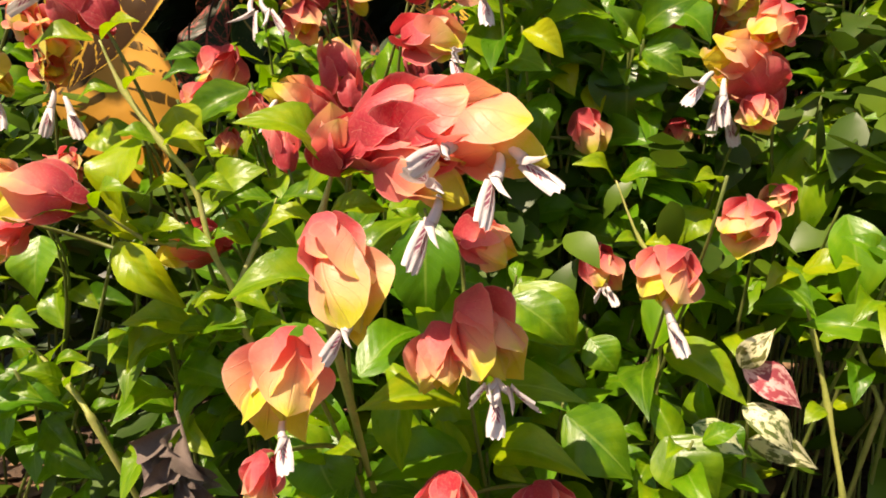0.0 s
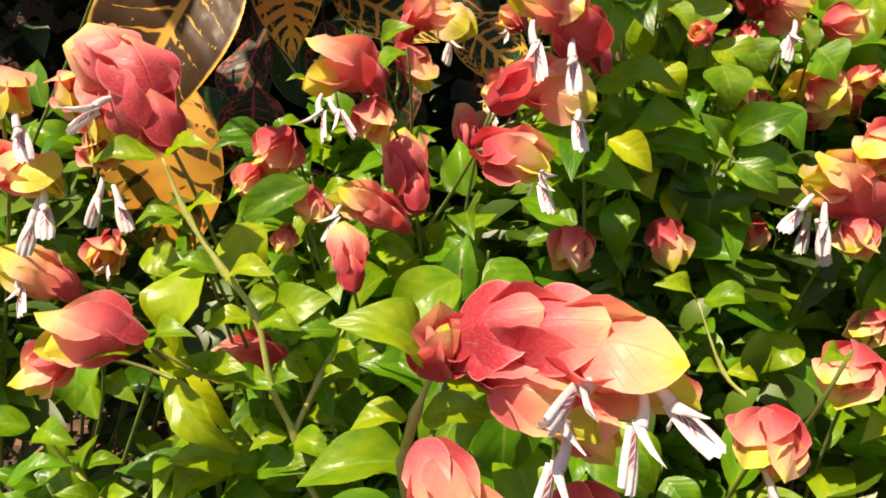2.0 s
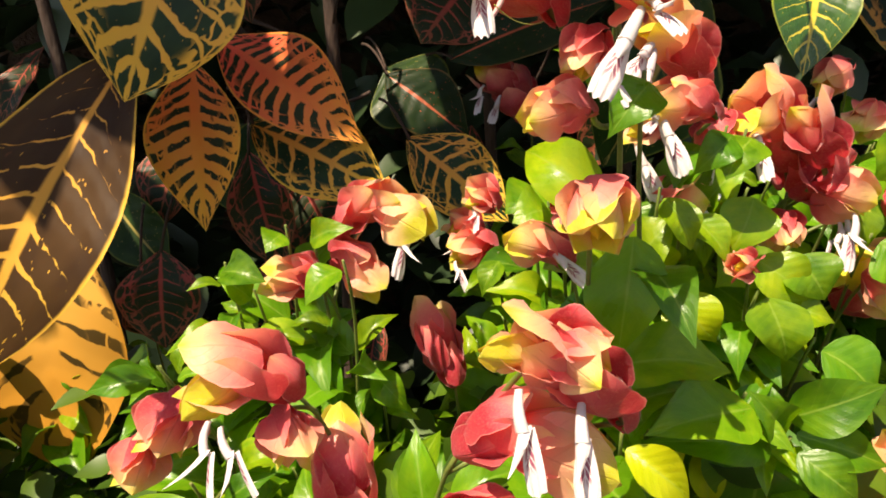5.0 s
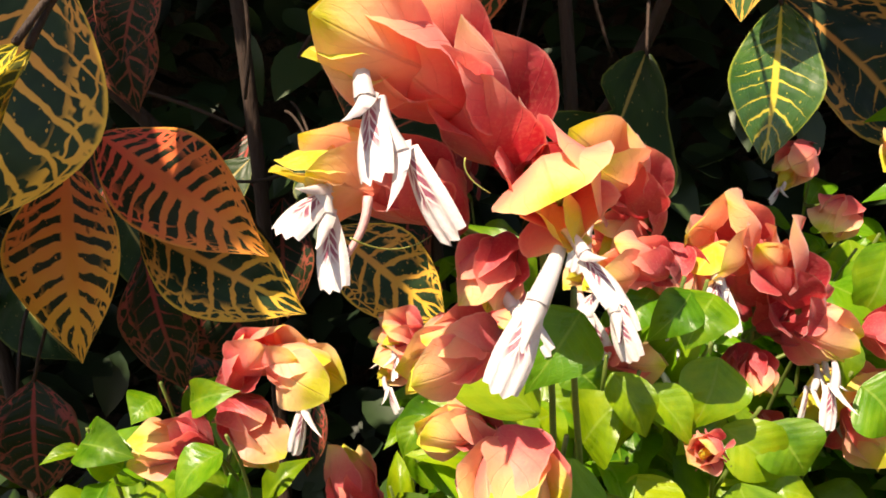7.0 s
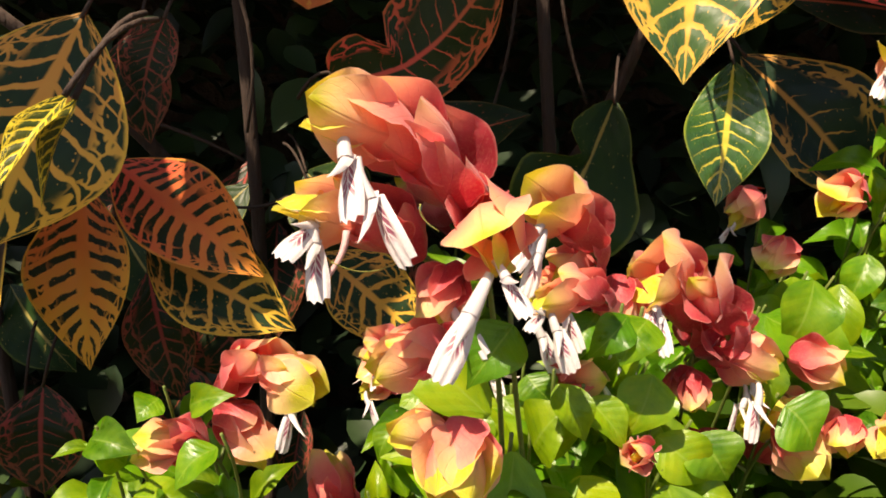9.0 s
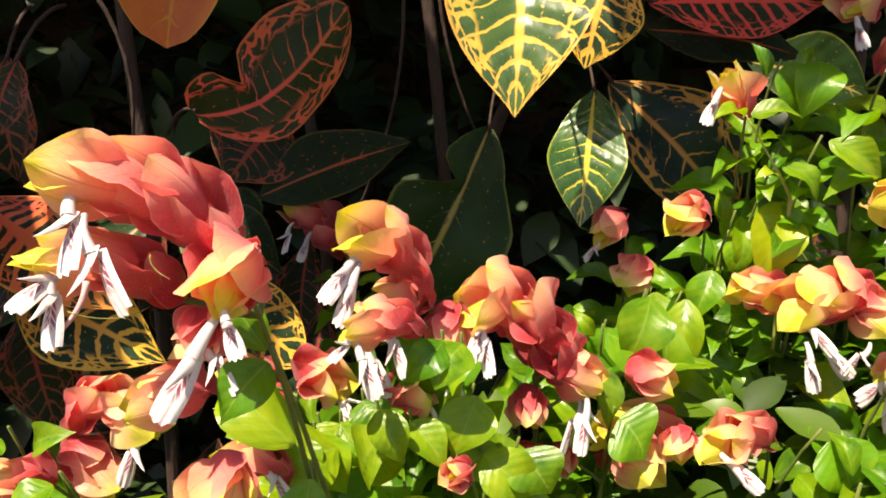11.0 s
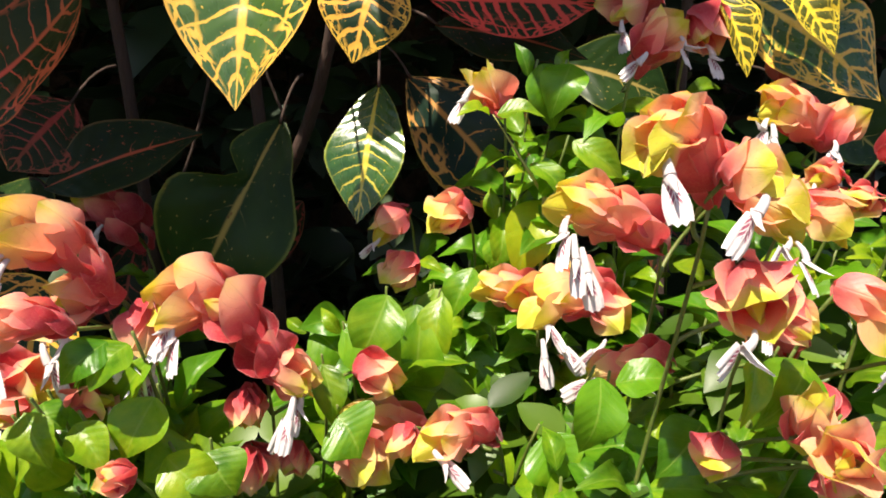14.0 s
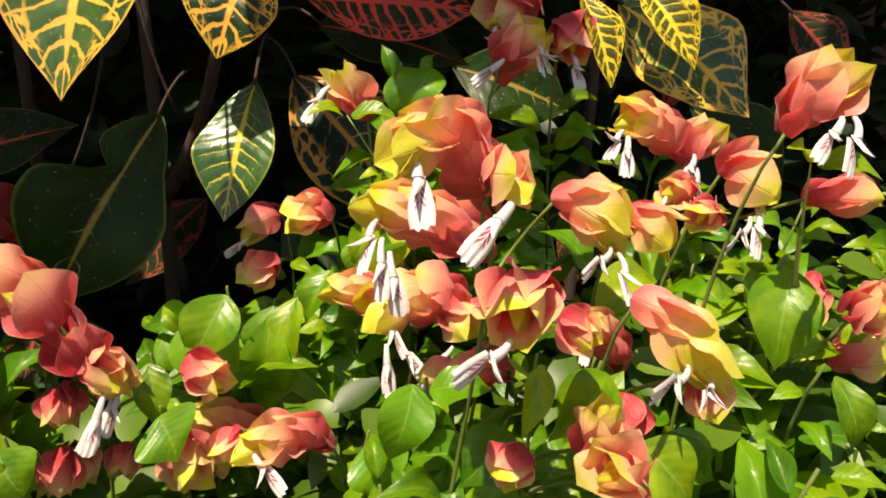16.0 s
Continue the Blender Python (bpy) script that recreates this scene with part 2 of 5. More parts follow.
LEAF = leaf_material()
BRACT = bract_material()
PETAL = corolla_material()
CROTON = {
    "bronze": croton_material("croton_bronze", (0.030, 0.015, 0.007), (0.056, 0.029, 0.011), (0.56, 0.26, 0.05), (0.58, 0.34, 0.05), 0.085, 12.0, 1.0, 0.09),
    "gold": croton_material("croton_gold", (0.05, 0.032, 0.010), (0.10, 0.055, 0.013), (0.50, 0.26, 0.05), (0.52, 0.24, 0.035), 0.42, 8.0, 0.8),
    "orange": croton_material("croton_orange", (0.016, 0.026, 0.010), (0.035, 0.035, 0.012), (0.74, 0.18, 0.045), (0.78, 0.38, 0.05), 0.33, 11.0, 0.8),
    "red": croton_material("croton_red", (0.014, 0.022, 0.010), (0.028, 0.035, 0.012), (0.70, 0.10, 0.055), (0.72, 0.26, 0.05), 0.29, 13.0, 0.7),
    "dark": croton_material("croton_dark", (0.010, 0.026, 0.013), (0.022, 0.045, 0.016), (0.64, 0.29, 0.06), (0.68, 0.40, 0.055), 0.16, 8.0, 0.7),
    "maroon": croton_material("croton_maroon", (0.012, 0.022, 0.008), (0.020, 0.026, 0.009), (0.28, 0.045, 0.035), (0.20, 0.06, 0.03), 0.085, 9.0, 0.3),
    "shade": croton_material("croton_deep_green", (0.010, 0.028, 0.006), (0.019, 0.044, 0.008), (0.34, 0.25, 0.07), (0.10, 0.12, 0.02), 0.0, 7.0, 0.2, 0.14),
    "rib": croton_material("croton_red_rib", (0.008, 0.019, 0.007), (0.014, 0.028, 0.008), (0.46, 0.09, 0.045), (0.10, 0.07, 0.025), -0.02, 8.0, 0.1),
    "ember": croton_material("croton_ember", (0.013, 0.024, 0.005), (0.028, 0.034, 0.007), (0.54, 0.070, 0.040), (0.42, 0.095, 0.030), 0.07, 11.0, 0.3),
    "bright": croton_material("croton_bright", (0.024, 0.062, 0.014), (0.050, 0.105, 0.016), (0.68, 0.46, 0.06), (0.66, 0.36, 0.05), 0.115, 10.0, 0.7, 0.55),
    "stripe": croton_material("croton_striped", (0.022, 0.070, 0.014), (0.045, 0.115, 0.018), (0.66, 0.52, 0.06), (0.20, 0.24, 0.03), 0.085, 11.0, 0.15, 0.55),
    "amber": croton_material("croton_amber", (0.50, 0.15, 0.035), (0.42, 0.10, 0.03), (0.52, 0.20, 0.04), (0.50, 0.24, 0.04), 0.02, 9.0, 0.1),
    "scarlet": croton_material("croton_scarlet", (0.010, 0.020, 0.006), (0.020, 0.026, 0.008), (0.62, 0.06, 0.045), (0.50, 0.06, 0.040), 0.20, 12.0, 0.5),
    "fine": croton_material("croton_fine_veined", (0.008, 0.022, 0.014), (0.018, 0.038, 0.018), (0.48, 0.23, 0.06), (0.50, 0.28, 0.05), 0.045, 8.0, 0.6, 0.2),
    "yellow": croton_material("croton_yellow", (0.035, 0.055, 0.012), (0.09, 0.09, 0.018), (0.60, 0.44, 0.04), (0.62, 0.46, 0.04), 0.17, 9.0, 0.6),
}
# stems within the bush: their shade is mixed into this darker green
STEM = plain_material("shaded_green_stem", [(0.25, (0.045, 0.085, 0.014)), (0.5, (0.11, 0.15, 0.028)), (0.8, (0.19, 0.16, 0.06))], 60.0, 0.5, 0.4, 0.0006)
PALE_STEM = plain_material("pale_stem", [(0.25, (0.17, 0.21, 0.04)), (0.5, (0.30, 0.32, 0.08)), (0.8, (0.42, 0.34, 0.16))], 60.0, 0.5, 0.4, 0.0006)
BARK = plain_material("bark", [(0.2, (0.014, 0.007, 0.005)), (0.5, (0.036, 0.018, 0.011)), (0.85, (0.07, 0.038, 0.024))], 18.0, 0.85, 0.9, 0.004, (1, 1, 0.25))
SOIL = plain_material("soil", [(0.2, (0.020, 0.012, 0.007)), (0.5, (0.065, 0.038, 0.022)), (0.85, (0.13, 0.08, 0.05))], 6.0, 0.95, 0.9, 0.02)
LITTER = island_material("leaf_litter", [(0.1, (0.06, 0.03, 0.015)), (0.5, (0.17, 0.085, 0.04)), (0.9, (0.28, 0.17, 0.09))], 0.75, 0.1)
# darker copy of the leaf greens: shade inside the bush is coloured in
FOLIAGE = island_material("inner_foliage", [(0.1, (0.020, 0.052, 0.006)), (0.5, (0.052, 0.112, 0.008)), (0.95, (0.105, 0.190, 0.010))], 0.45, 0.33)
# near-black greens: the shade behind and overhead is put into the colour
HEDGE = island_material("shaded_hedge_foliage", [(0.1, (0.006, 0.016, 0.006)), (0.5, (0.014, 0.032, 0.010)), (0.95, (0.030, 0.060, 0.014))], 0.5, 0.1)
FADED = plain_material("faded_petal", [(0.2, (0.36, 0.16, 0.16)), (0.5, (0.52, 0.30, 0.30)), (0.85, (0.66, 0.50, 0.48))], 90.0, 0.6, 0.5, 0.0006)
DRY = plain_material("dry_leaf", [(0.2, (0.06, 0.045, 0.04)), (0.5, (0.16, 0.12, 0.10)), (0.85, (0.27, 0.2, 0.17))], 40.0, 0.8, 0.6, 0.001)

# ---- shapes ----
UP = Vector((0, 0, 1))


def blade_mesh(name, rows, cols, outline, bend, material):
    """A thin blade along +y, one long and one wide. outline(v): half width; bend(x, v): height; x runs from -1 to 1 at the widest."""
    verts, uvs, faces = [], [], []
    for r in range(rows + 1):
        v = r / rows
        half = outline(v)
        for c in range(cols + 1):
            u = 2 * c / cols - 1
            verts.append((u * half, v, bend(2 * u * half, v)))
            uvs.append((0.5 + 0.5 * u, v))
    for r in range(rows):
        for c in range(cols):
            a = r * (cols + 1) + c
            faces.append((a, a + 1, a + cols + 2, a + cols + 1))
    me = bpy.data.meshes.new(name)
    me.from_pydata(verts, [], faces)
    layer = me.uv_layers.new(name="UVMap")
    for loop in me.loops:
        layer.data[loop.index].uv = uvs[loop.vertex_index]
    me.polygons.foreach_set("use_smooth", [True] * len(me.polygons))
    me.materials.append(material)
    return me


def ovate(widest, fullness, tip):
    """Half width of a blade: rounded at the base, drawn out at the tip."""
    def half(v):
        if v < widest:
            return 0.5 * max(0.02, math.sin(0.5 * math.pi * v / widest)) ** fullness
        return 0.5 * max(0.0, math.cos(0.5 * math.pi * (v - widest) / (1 - widest))) ** tip + 0.002
    return half


def shrimp_leaf_meshes():
    """Pointed blades, folded along the midrib, quilted between the side veins, with a tip that bends down."""
    out = []
    for k in range(12):
        r = random.Random(40 + k)
        fold, arch, wave, ph = r.uniform(0.16, 0.50), r.uniform(0.10, 0.26), r.uniform(0.03, 0.09), r.uniform(0, 6)
        twist, sway, hook = r.uniform(-0.35, 0.35), r.uniform(-0.20, 0.20), r.uniform(0.0, 0.30)
        me = blade_mesh("shrimp_leaf", 14, 8, ovate(r.uniform(0.34, 0.44), 0.60, r.uniform(1.0, 1.35)),
                        lambda u, v: fold * (math.sqrt(u * u + 0.01) - 0.3) * math.sin(math.pi * min(1, v * 1.05)) * 0.5 + arch * (math.sin(math.pi * v) - 0.5 * v ** 4)
                        + wave * math.sin(9 * v + ph + (1.3 if u > 0 else 0)) * u * u + twist * u * (v - 0.3) * 0.5
                        + 0.007 * math.sin(2 * math.pi * (7 * v - 1.8 * abs(u))) * min(1.0, 3 * abs(u)) - hook * max(0.0, v - 0.55) ** 2, LEAF)
        for vert in me.vertices:
            vert.co.x += sway * vert.co.y ** 2
        out.append(me)
    return out


def bract_meshes():
    """Broad heart-shaped bracts, folded along the midrib like a roof, with a flared, ruffled rim and a drawn-out tip."""
    out = []
    for k in range(16):
        r = random.Random(70 + k)
        tent = k > 9                       # the last ones are sharper in the ridge, wider flared and more pointed
        keel, arch, wave, ph = r.uniform(0.16, 0.34), r.uniform(0.09, 0.16), r.uniform(0.025, 0.055), r.uniform(0, 6)
        curl, lean, flare = r.uniform(-0.20, -0.04), r.uniform(-0.09, 0.09), r.uniform(0.04, 0.16)
        if tent:
            keel, flare, arch = keel + 0.12, flare + 0.14, arch - 0.04
        me = blade_mesh("bract", 12, 10, ovate(r.uniform(0.36, 0.48), 0.38, r.uniform(0.66, 0.92) + (0.22 if tent else 0.0)),
                        lambda u, v: -keel * (math.sqrt(u * u + (0.004 if tent else 0.012)) - 0.11) + flare * abs(u) ** 3 * (0.4 + 0.9 * v) + arch * math.sin(math.pi * min(1.0, 0.12 + v))
                        + wave * math.sin(10 * v + ph + (2.0 if u > 0 else 0.0)) * abs(u) ** 2.2 + 0.012 * math.sin(26 * v - 9 * abs(u)) * abs(u) + curl * v ** 3, BRACT)
        for vert in me.vertices:
            vert.co.y -= 0.16 * abs(vert.co.x) * max(0.0, 1 - 3.0 * vert.co.y)
            vert.co.x += lean * vert.co.y ** 2
        out.append(me)
    return out


def croton_meshes():
    out = []
    for k in range(6):
        r = random.Random(90 + k)
        fold, arch, wave, ph = r.uniform(0.03, 0.14), r.uniform(0.04, 0.14), r.uniform(0.01, 0.035), r.uniform(0, 6)
        twist = r.uniform(-0.15, 0.15)
        shape = ovate(r.uniform(0.46, 0.56), 0.80, r.uniform(0.95, 1.2))
        ripple = r.uniform(0.01, 0.03)
        out.append((lambda shape, ripple, ph: (lambda v: shape(v) * (1 + ripple * math.sin(13 * v + ph))), shape, ripple, ph, fold, arch, wave, twist))
    # one that is notched below its base, as lobed croton leaves are
    waist = lambda shape, ripple, ph: (lambda v: shape(v) * (0.72 + 0.28 * min(1.0, max(0.0, (v - 0.25) / 0.22))))
    out.append((waist, ovate(0.56, 0.60, 0.85), 0.0, 1.0, 0.10, 0.10, 0.02, 0.1))
    out.append((lambda shape, ripple, ph: shape, ovate(0.62, 0.42, 0.55), 0.0, 1.0, 0.10, 0.06, 0.03, 0.1))
    # one with a blunt, rounded end
    out.append((lambda shape, ripple, ph: shape, ovate(0.50, 0.60, 0.45), 0.0, 1.0, 0.16, 0.12, 0.02, -0.2))
    return out


def croton_mesh(kind, k):
    make, shape, ripple, ph, fold, arch, wave, twist = CROTON_SHAPES[k]
    key = (kind, k)
    if key not in CROTON_DONE:
        CROTON_DONE[key] = blade_mesh("croton_leaf", 24 if k > 5 else 18, 12 if k > 5 else 10, make(shape, ripple, ph),
            lambda u, v: fold * (abs(u) - 0.3) + arch * math.sin(math.pi * v) + wave * math.sin(11 * v + ph) * abs(u) + twist * u * (v - 0.4), CROTON[kind])
        for vert in CROTON_DONE[key].vertices:
            if k == 6 and vert.co.x > 0:
                vert.co.x *= 1 - 0.75 * math.exp(-((vert.co.y - 0.34) / 0.07) ** 2)
            if k == 7:
                # deep notch on one side, and the whole blade bent sideways
                if vert.co.x < 0:
                    vert.co.x *= 1 - 0.62 * math.exp(-((vert.co.y - 0.33) / 0.055) ** 2)
                    vert.co.y += 0.10 * vert.co.x * (1 - vert.co.y)
                vert.co.x += 0.32 * math.sin(math.pi * max(0.0, vert.co.y) ** 0.85)
    return CROTON_DONE[key]


def corolla_meshes():
    """White two-lipped flower along +y, one long: tube, narrow hooded upper lip and a long tongue of a lower lip, notched at its end."""
    out = []
    for k in range(5):
        r = random.Random(120 + k)
        spread, droop = r.uniform(0.9, 1.15), r.uniform(0.06, 0.20)
        verts, uvs, faces = [], [], []
        ring = 8
        for i in range(6):
            v = i / 5
            rad = 0.042 + 0.034 * v
            for j in range(ring):
                a = 2 * math.pi * j / ring
                verts.append((rad * math.cos(a), 0.40 * v, 0.85 * rad * math.sin(a) + 0.04 * math.sin(math.pi * v)))
                uvs.append((0.0, 0.95))
        for i in range(5):
            for j in range(ring):
                faces.append((i * ring + j, i * ring + (j + 1) % ring, (i + 1) * ring + (j + 1) % ring, (i + 1) * ring + j))

        def lip(rows, cols, half, run, lobes, marked):
            start = len(verts)
            for i in range(rows + 1):
                v = i / rows
                for j in range(cols + 1):
                    u = 2 * j / cols - 1
                    end = 1.0 - lobes * (0.5 - 0.5 * math.cos(3 * math.pi * (u + 1))) - 0.09 * u * u if lobes else 1 - 0.35 * u * u
                    y, z = run(u, v * (end if v > 0.5 else 1 - (1 - end) * v))
                    verts.append((u * half(v), y, z))
                    uvs.append((0.5 + 0.5 * u, v) if marked else (0.0, 0.95))
            for i in range(rows):
                for j in range(cols):
                    a = start + i * (cols + 1) + j
                    faces.append((a, a + 1, a + cols + 2, a + cols + 1))

        open_by = r.uniform(0.12, 0.42)
        lip(10, 12, lambda v: spread * (0.066 + 0.074 * math.sin(math.pi * (0.02 + 0.68 * v))),
            lambda u, v: (0.36 + 0.64 * v, -0.05 + 0.03 * v - droop * v * v - 0.05 * u * u * (1 - 0.4 * v) + 0.016 * math.cos(3 * math.pi * u) * v), 0.035, True)
        lip(8, 6, lambda v: 0.078 * (1 - 0.62 * v ** 1.5), lambda u, v: (0.34 + 0.50 * v - 0.05 * v * v, 0.03 + open_by * v ** 1.2 - 0.075 * u * u * (1.0 - 0.3 * v)), 0.0, False)
        me = bpy.data.meshes.new("corolla")
        me.from_pydata(verts, [], faces)
        layer = me.uv_layers.new(name="UVMap")
        for loop in me.loops:
            layer.data[loop.index].uv = uvs[loop.vertex_index]
        me.polygons.foreach_set("use_smooth", [True] * len(me.polygons))
        me.materials.append(PETAL)
        out.append(me)
    return out


def tube_mesh(name, points, radii, material, sides=7):
    """A round tapering stem along points, with closed ends."""
    verts, faces = [], []
    side = Vector((1, 0, 0))
    for i, p in enumerate(points):
        d = (points[min(i + 1, len(points) - 1)] - points[max(i - 1, 0)]).normalized()
        side = (side - d * side.dot(d)).normalized()
        other = d.cross(side)
        for j in range(sides):
            a = 2 * math.pi * j / sides
            verts.append(p + radii[i] * (math.cos(a) * side + math.sin(a) * other))
    for i in range(len(points) - 1):
        for j in range(sides):
            faces.append((i * sides + j, i * sides + (j + 1) % sides, (i + 1) * sides + (j + 1) % sides, (i + 1) * sides + j))
    faces.append(tuple(range(sides))[::-1])
    faces.append(tuple(range((len(points) - 1) * sides, len(points) * sides)))
    me = bpy.data.meshes.new(name)
    me.from_pydata([tuple(v) for v in verts], [], faces)
    me.polygons.foreach_set("use_smooth", [True] * len(me.polygons))
    me.materials.append(material)
    return me


def blade_pose(base, tip, facing, width, roll=0.0, depth=None):
    """Where a blade stands that runs from base to tip and shows its upper face to facing."""
    y = tip - base
    length = y.length
    y = y / length
    z = facing - y * facing.dot(y)
    z = z.normalized() if z.length > 1e-4 else y.orthogonal().normalized()
    z = (Matrix.Rotation(roll, 3, y) @ z).normalized()
    x = y.cross(z)
    m = Matrix((x, y, z)).transposed().to_4x4()
    return Matrix.Translation(base) @ m @ Matrix.Diagonal((width, length, depth or length, 1))


def hang(name, mesh, parent, m):
    """One mesh object under a thing or part, at the world pose m."""
    ob = new(name, mesh)
    ob.parent = parent
    ob.matrix_parent_inverse = ORIGIN[parent.name]
    ob.matrix_basis = m
    return ob


ORIGIN = {}


def root(name, place, label, category, group=""):
    ob = new(name)
    ob.empty_display_size = 0.02
    ob.location = place
    ORIGIN[ob.name] = Matrix.Translation(-Vector(place))
    return tagged(ob, label, category, group)


SHRIMP_LEAVES, BRACTS, COROLLAS = shrimp_leaf_meshes(), bract_meshes(), corolla_meshes()
CROTON_SHAPES, CROTON_DONE = croton_meshes(), {}
dice = random.Random(7)
GROUND = 0.30

# ---- ground and the dark hedge behind ----
def ground_sheet():
    verts, faces = [], []
    xs = [-60, -20, -6, -2.5] + [-1.6 + 0.08 * i for i in range(46)] + [2.6, 6, 20, 60]
    ys = [-60, -20, -6, -2] + [-0.8 + 0.08 * i for i in range(36)] + [2.6, 6, 20, 60]
    for y in ys:
        for x in xs:
            near = max(0.0, 1 - max(abs(x - 0.2), abs(y - 0.6)) / 2.5)
            verts.append((x, y, GROUND + near * 0.05 * (noise.noise(Vector((x * 3, y * 3, 0))) + 0.5 * noise.noise(Vector((x * 11, y * 11, 3))))))
    n = len(xs)
    for j in range(len(ys) - 1):
        for i in range(n - 1):
            faces.append((j * n + i, j * n + i + 1, (j + 1) * n + i + 1, (j + 1) * n + i))
    me = bpy.data.meshes.new("ground")
    me.from_pydata(verts, [], faces)
    me.polygons.foreach_set("use_smooth", [True] * len(me.polygons))
    me.materials.append(SOIL)
    return tagged(new("ground", me), "dark brown garden soil under the shrubs", "ground", kind="structure")


def scattered(name, count, spot, size, material, label, category, seed, upright):
    """Many small folded blades as one mesh."""
    r = random.Random(seed)
    verts, faces = [], []
    for _ in range(count):
        p = spot(r)
        if p is None:
            continue
        ln = r.uniform(*size)
        d = Vector((r.uniform(-1, 1), r.uniform(-1, 1), r.uniform(-1, 0.4) * upright)).normalized()
        s = d.cross(Vector((r.uniform(-0.4, 0.4), r.uniform(-0.9, 0.2) * upright, 1)))
        if s.length < 0.1:
            continue
        s = s.normalized() * ln * r.uniform(0.24, 0.33)
        nrm = s.cross(d).normalized()
        if nrm.z < 0:
            nrm = -nrm
        k = len(verts)
        droop = r.uniform(-0.12, 0.16)
        for a, b in ((0.0, 0.06), (0.12, 0.62), (0.28, 0.95), (0.45, 1.0), (0.64, 0.80), (0.82, 0.45), (1.0, 0.02)):
            for c in (-1, 0, 1):
                verts.append(p + d * ln * a + s * b * c + nrm * ln * (0.07 * abs(c) * b + droop * math.sin(math.pi * a)))
        for q in range(6):
            for c in (0, 1):
                e = k + 3 * q + c
                faces.append((e, e + 1, e + 4, e + 3))
    me = bpy.data.meshes.new(name)
    me.from_pydata([tuple(v) for v in verts], [], faces)
    me.polygons.foreach_set("use_smooth", [True] * len(me.polygons))
    me.materials.append(material)
    return tagged(new(name, me), label, category, kind="stuff")


ground_sheet()
scattered("leaf_litter", 2600, lambda r: Vector((r.uniform(-1.1, 1.6), r.uniform(-0.2, 1.5), GROUND + 0.035 + r.uniform(0, 0.02))), (0.03, 0.07), LITTER,
          "dry brown leaf litter on the soil", "litter", 3, 0.25)


def hedge_spot(r):
    x, y, z = r.uniform(-1.5, 2.0), r.uniform(1.15, 1.75), r.uniform(0.32, 2.3)
    return Vector((x, y, z))


scattered("hedge", 9000, hedge_spot, (0.05, 0.12), HEDGE, "dense dark green hedge, deep shade put into its colour", "hedge", 5, 1.0)
# leaves out of view, added overhead to keep light off the background
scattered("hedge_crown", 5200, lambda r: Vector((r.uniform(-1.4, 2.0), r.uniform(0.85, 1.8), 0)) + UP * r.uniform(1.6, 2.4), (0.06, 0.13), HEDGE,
          "unseen dark green leaves added overhead to block light", "hedge", 6, 0.7)
# dark slab added as a backdrop, to close the view behind the hedge
back = bpy.data.meshes.new("garden_wall")
bm = bmesh.new()
bmesh.ops.create_cube(bm, size=1.0, matrix=Matrix.Translation((0.3, 1.95, 1.35)) @ Matrix.Diagonal((6.0, 0.2, 2.2, 1)))
bm.to_mesh(back)
bm.free()
back.materials.append(SOIL)
tagged(new("garden_wall", back), "dark earth-coloured backdrop added behind the hedge", "wall", kind="structure")


# ---- croton ----
croton = root("croton_plant", (0.1, 1.0, GROUND), "croton shrub with large glossy leaves veined red, orange and yellow", "shrub")


def curve_points(a, b, sag, n=8):
    """Points from a to b along a bow that swings out by the vector sag."""
    return [a.lerp(b, i / n) + sag * (4 * (i / n) * (1 - i / n)) for i in range(n + 1)]


def croton_stem(points, r0, r1):
    n = len(points)
    mesh = tube_mesh("croton_branch", points, [r0 + (r1 - r0) * i / (n - 1) for i in range(n)], BARK, 9)
    hang("branch", mesh, croton, Matrix.Identity(4))


CROTON_LABEL = {"bronze": "bronze-brown leaf with orange veins", "gold": "golden orange leaf with dark blotches", "orange": "orange leaf barred with dark green",
                "red": "red-veined dark green leaf with orange tip", "dark": "dark green leaf with orange-yellow veins", "maroon": "dark maroon leaf with red veins",
                "shade": "plain dark green leaf with a pale midrib", "rib": "dark green leaf with an orange-red midrib", "ember": "dark green leaf with a net of red veins", "bright": "glossy green leaf with a net of yellow veins",
                "stripe": "glossy green leaf with yellow stripes", "yellow": "narrow dark leaf with bright yellow veins", "amber": "plain orange-red ageing leaf", "scarlet": "dark leaf barred with scarlet veins", "fine": "dark green leaf with fine orange veins"}


def croton_leaf(base, tip, width, kind, facing=(-0.05, -0.93, 0.28), stalk=True, lobed=0):
    base, tip = Vector(base), Vector(tip)
    m = blade_pose(base, tip, Vector(facing), width * 1.06, dice.uniform(-0.2, 0.2))
    leaf = hang("leaf", croton_mesh(kind, 5 + lobed if lobed else dice.randrange(6)), croton, m)
    leaf["label"] = CROTON_LABEL[kind]
    if not stalk:
        return
    # petiole to the nearest branch
    back_to = base + (base - tip).normalized() * 0.04 + Vector((0, 0.05, 0.01))
    hang("petiole", tube_mesh("petiole", curve_points(base + (tip - base) * 0.02, back_to, Vector((0, 0, 0.008)), 5), [0.0014, 0.0013, 0.0013, 0.0014, 0.0015, 0.0016], BARK, 6), croton, Matrix.Identity(4))


croton_leaf((-0.195, 0.695, 1.073), (-0.299, 0.610, 0.863), 0.105, "bronze")
croton_leaf((-0.333, 0.760, 0.956), (-0.303, 0.720, 0.731), 0.136, "gold")
croton_leaf((-0.177, 0.750, 1.063), (-0.168, 0.710, 0.940), 0.065, "orange")
croton_leaf((-0.160, 0.760, 1.081), (-0.048, 0.720, 1.000), 0.064, "red")
croton_leaf((-0.141, 0.760, 1.016), (-0.030, 0.730, 0.958), 0.066, "dark")
croton_leaf((-0.024, 0.840, 0.994), (0.064, 0.810, 0.919), 0.068, "dark")
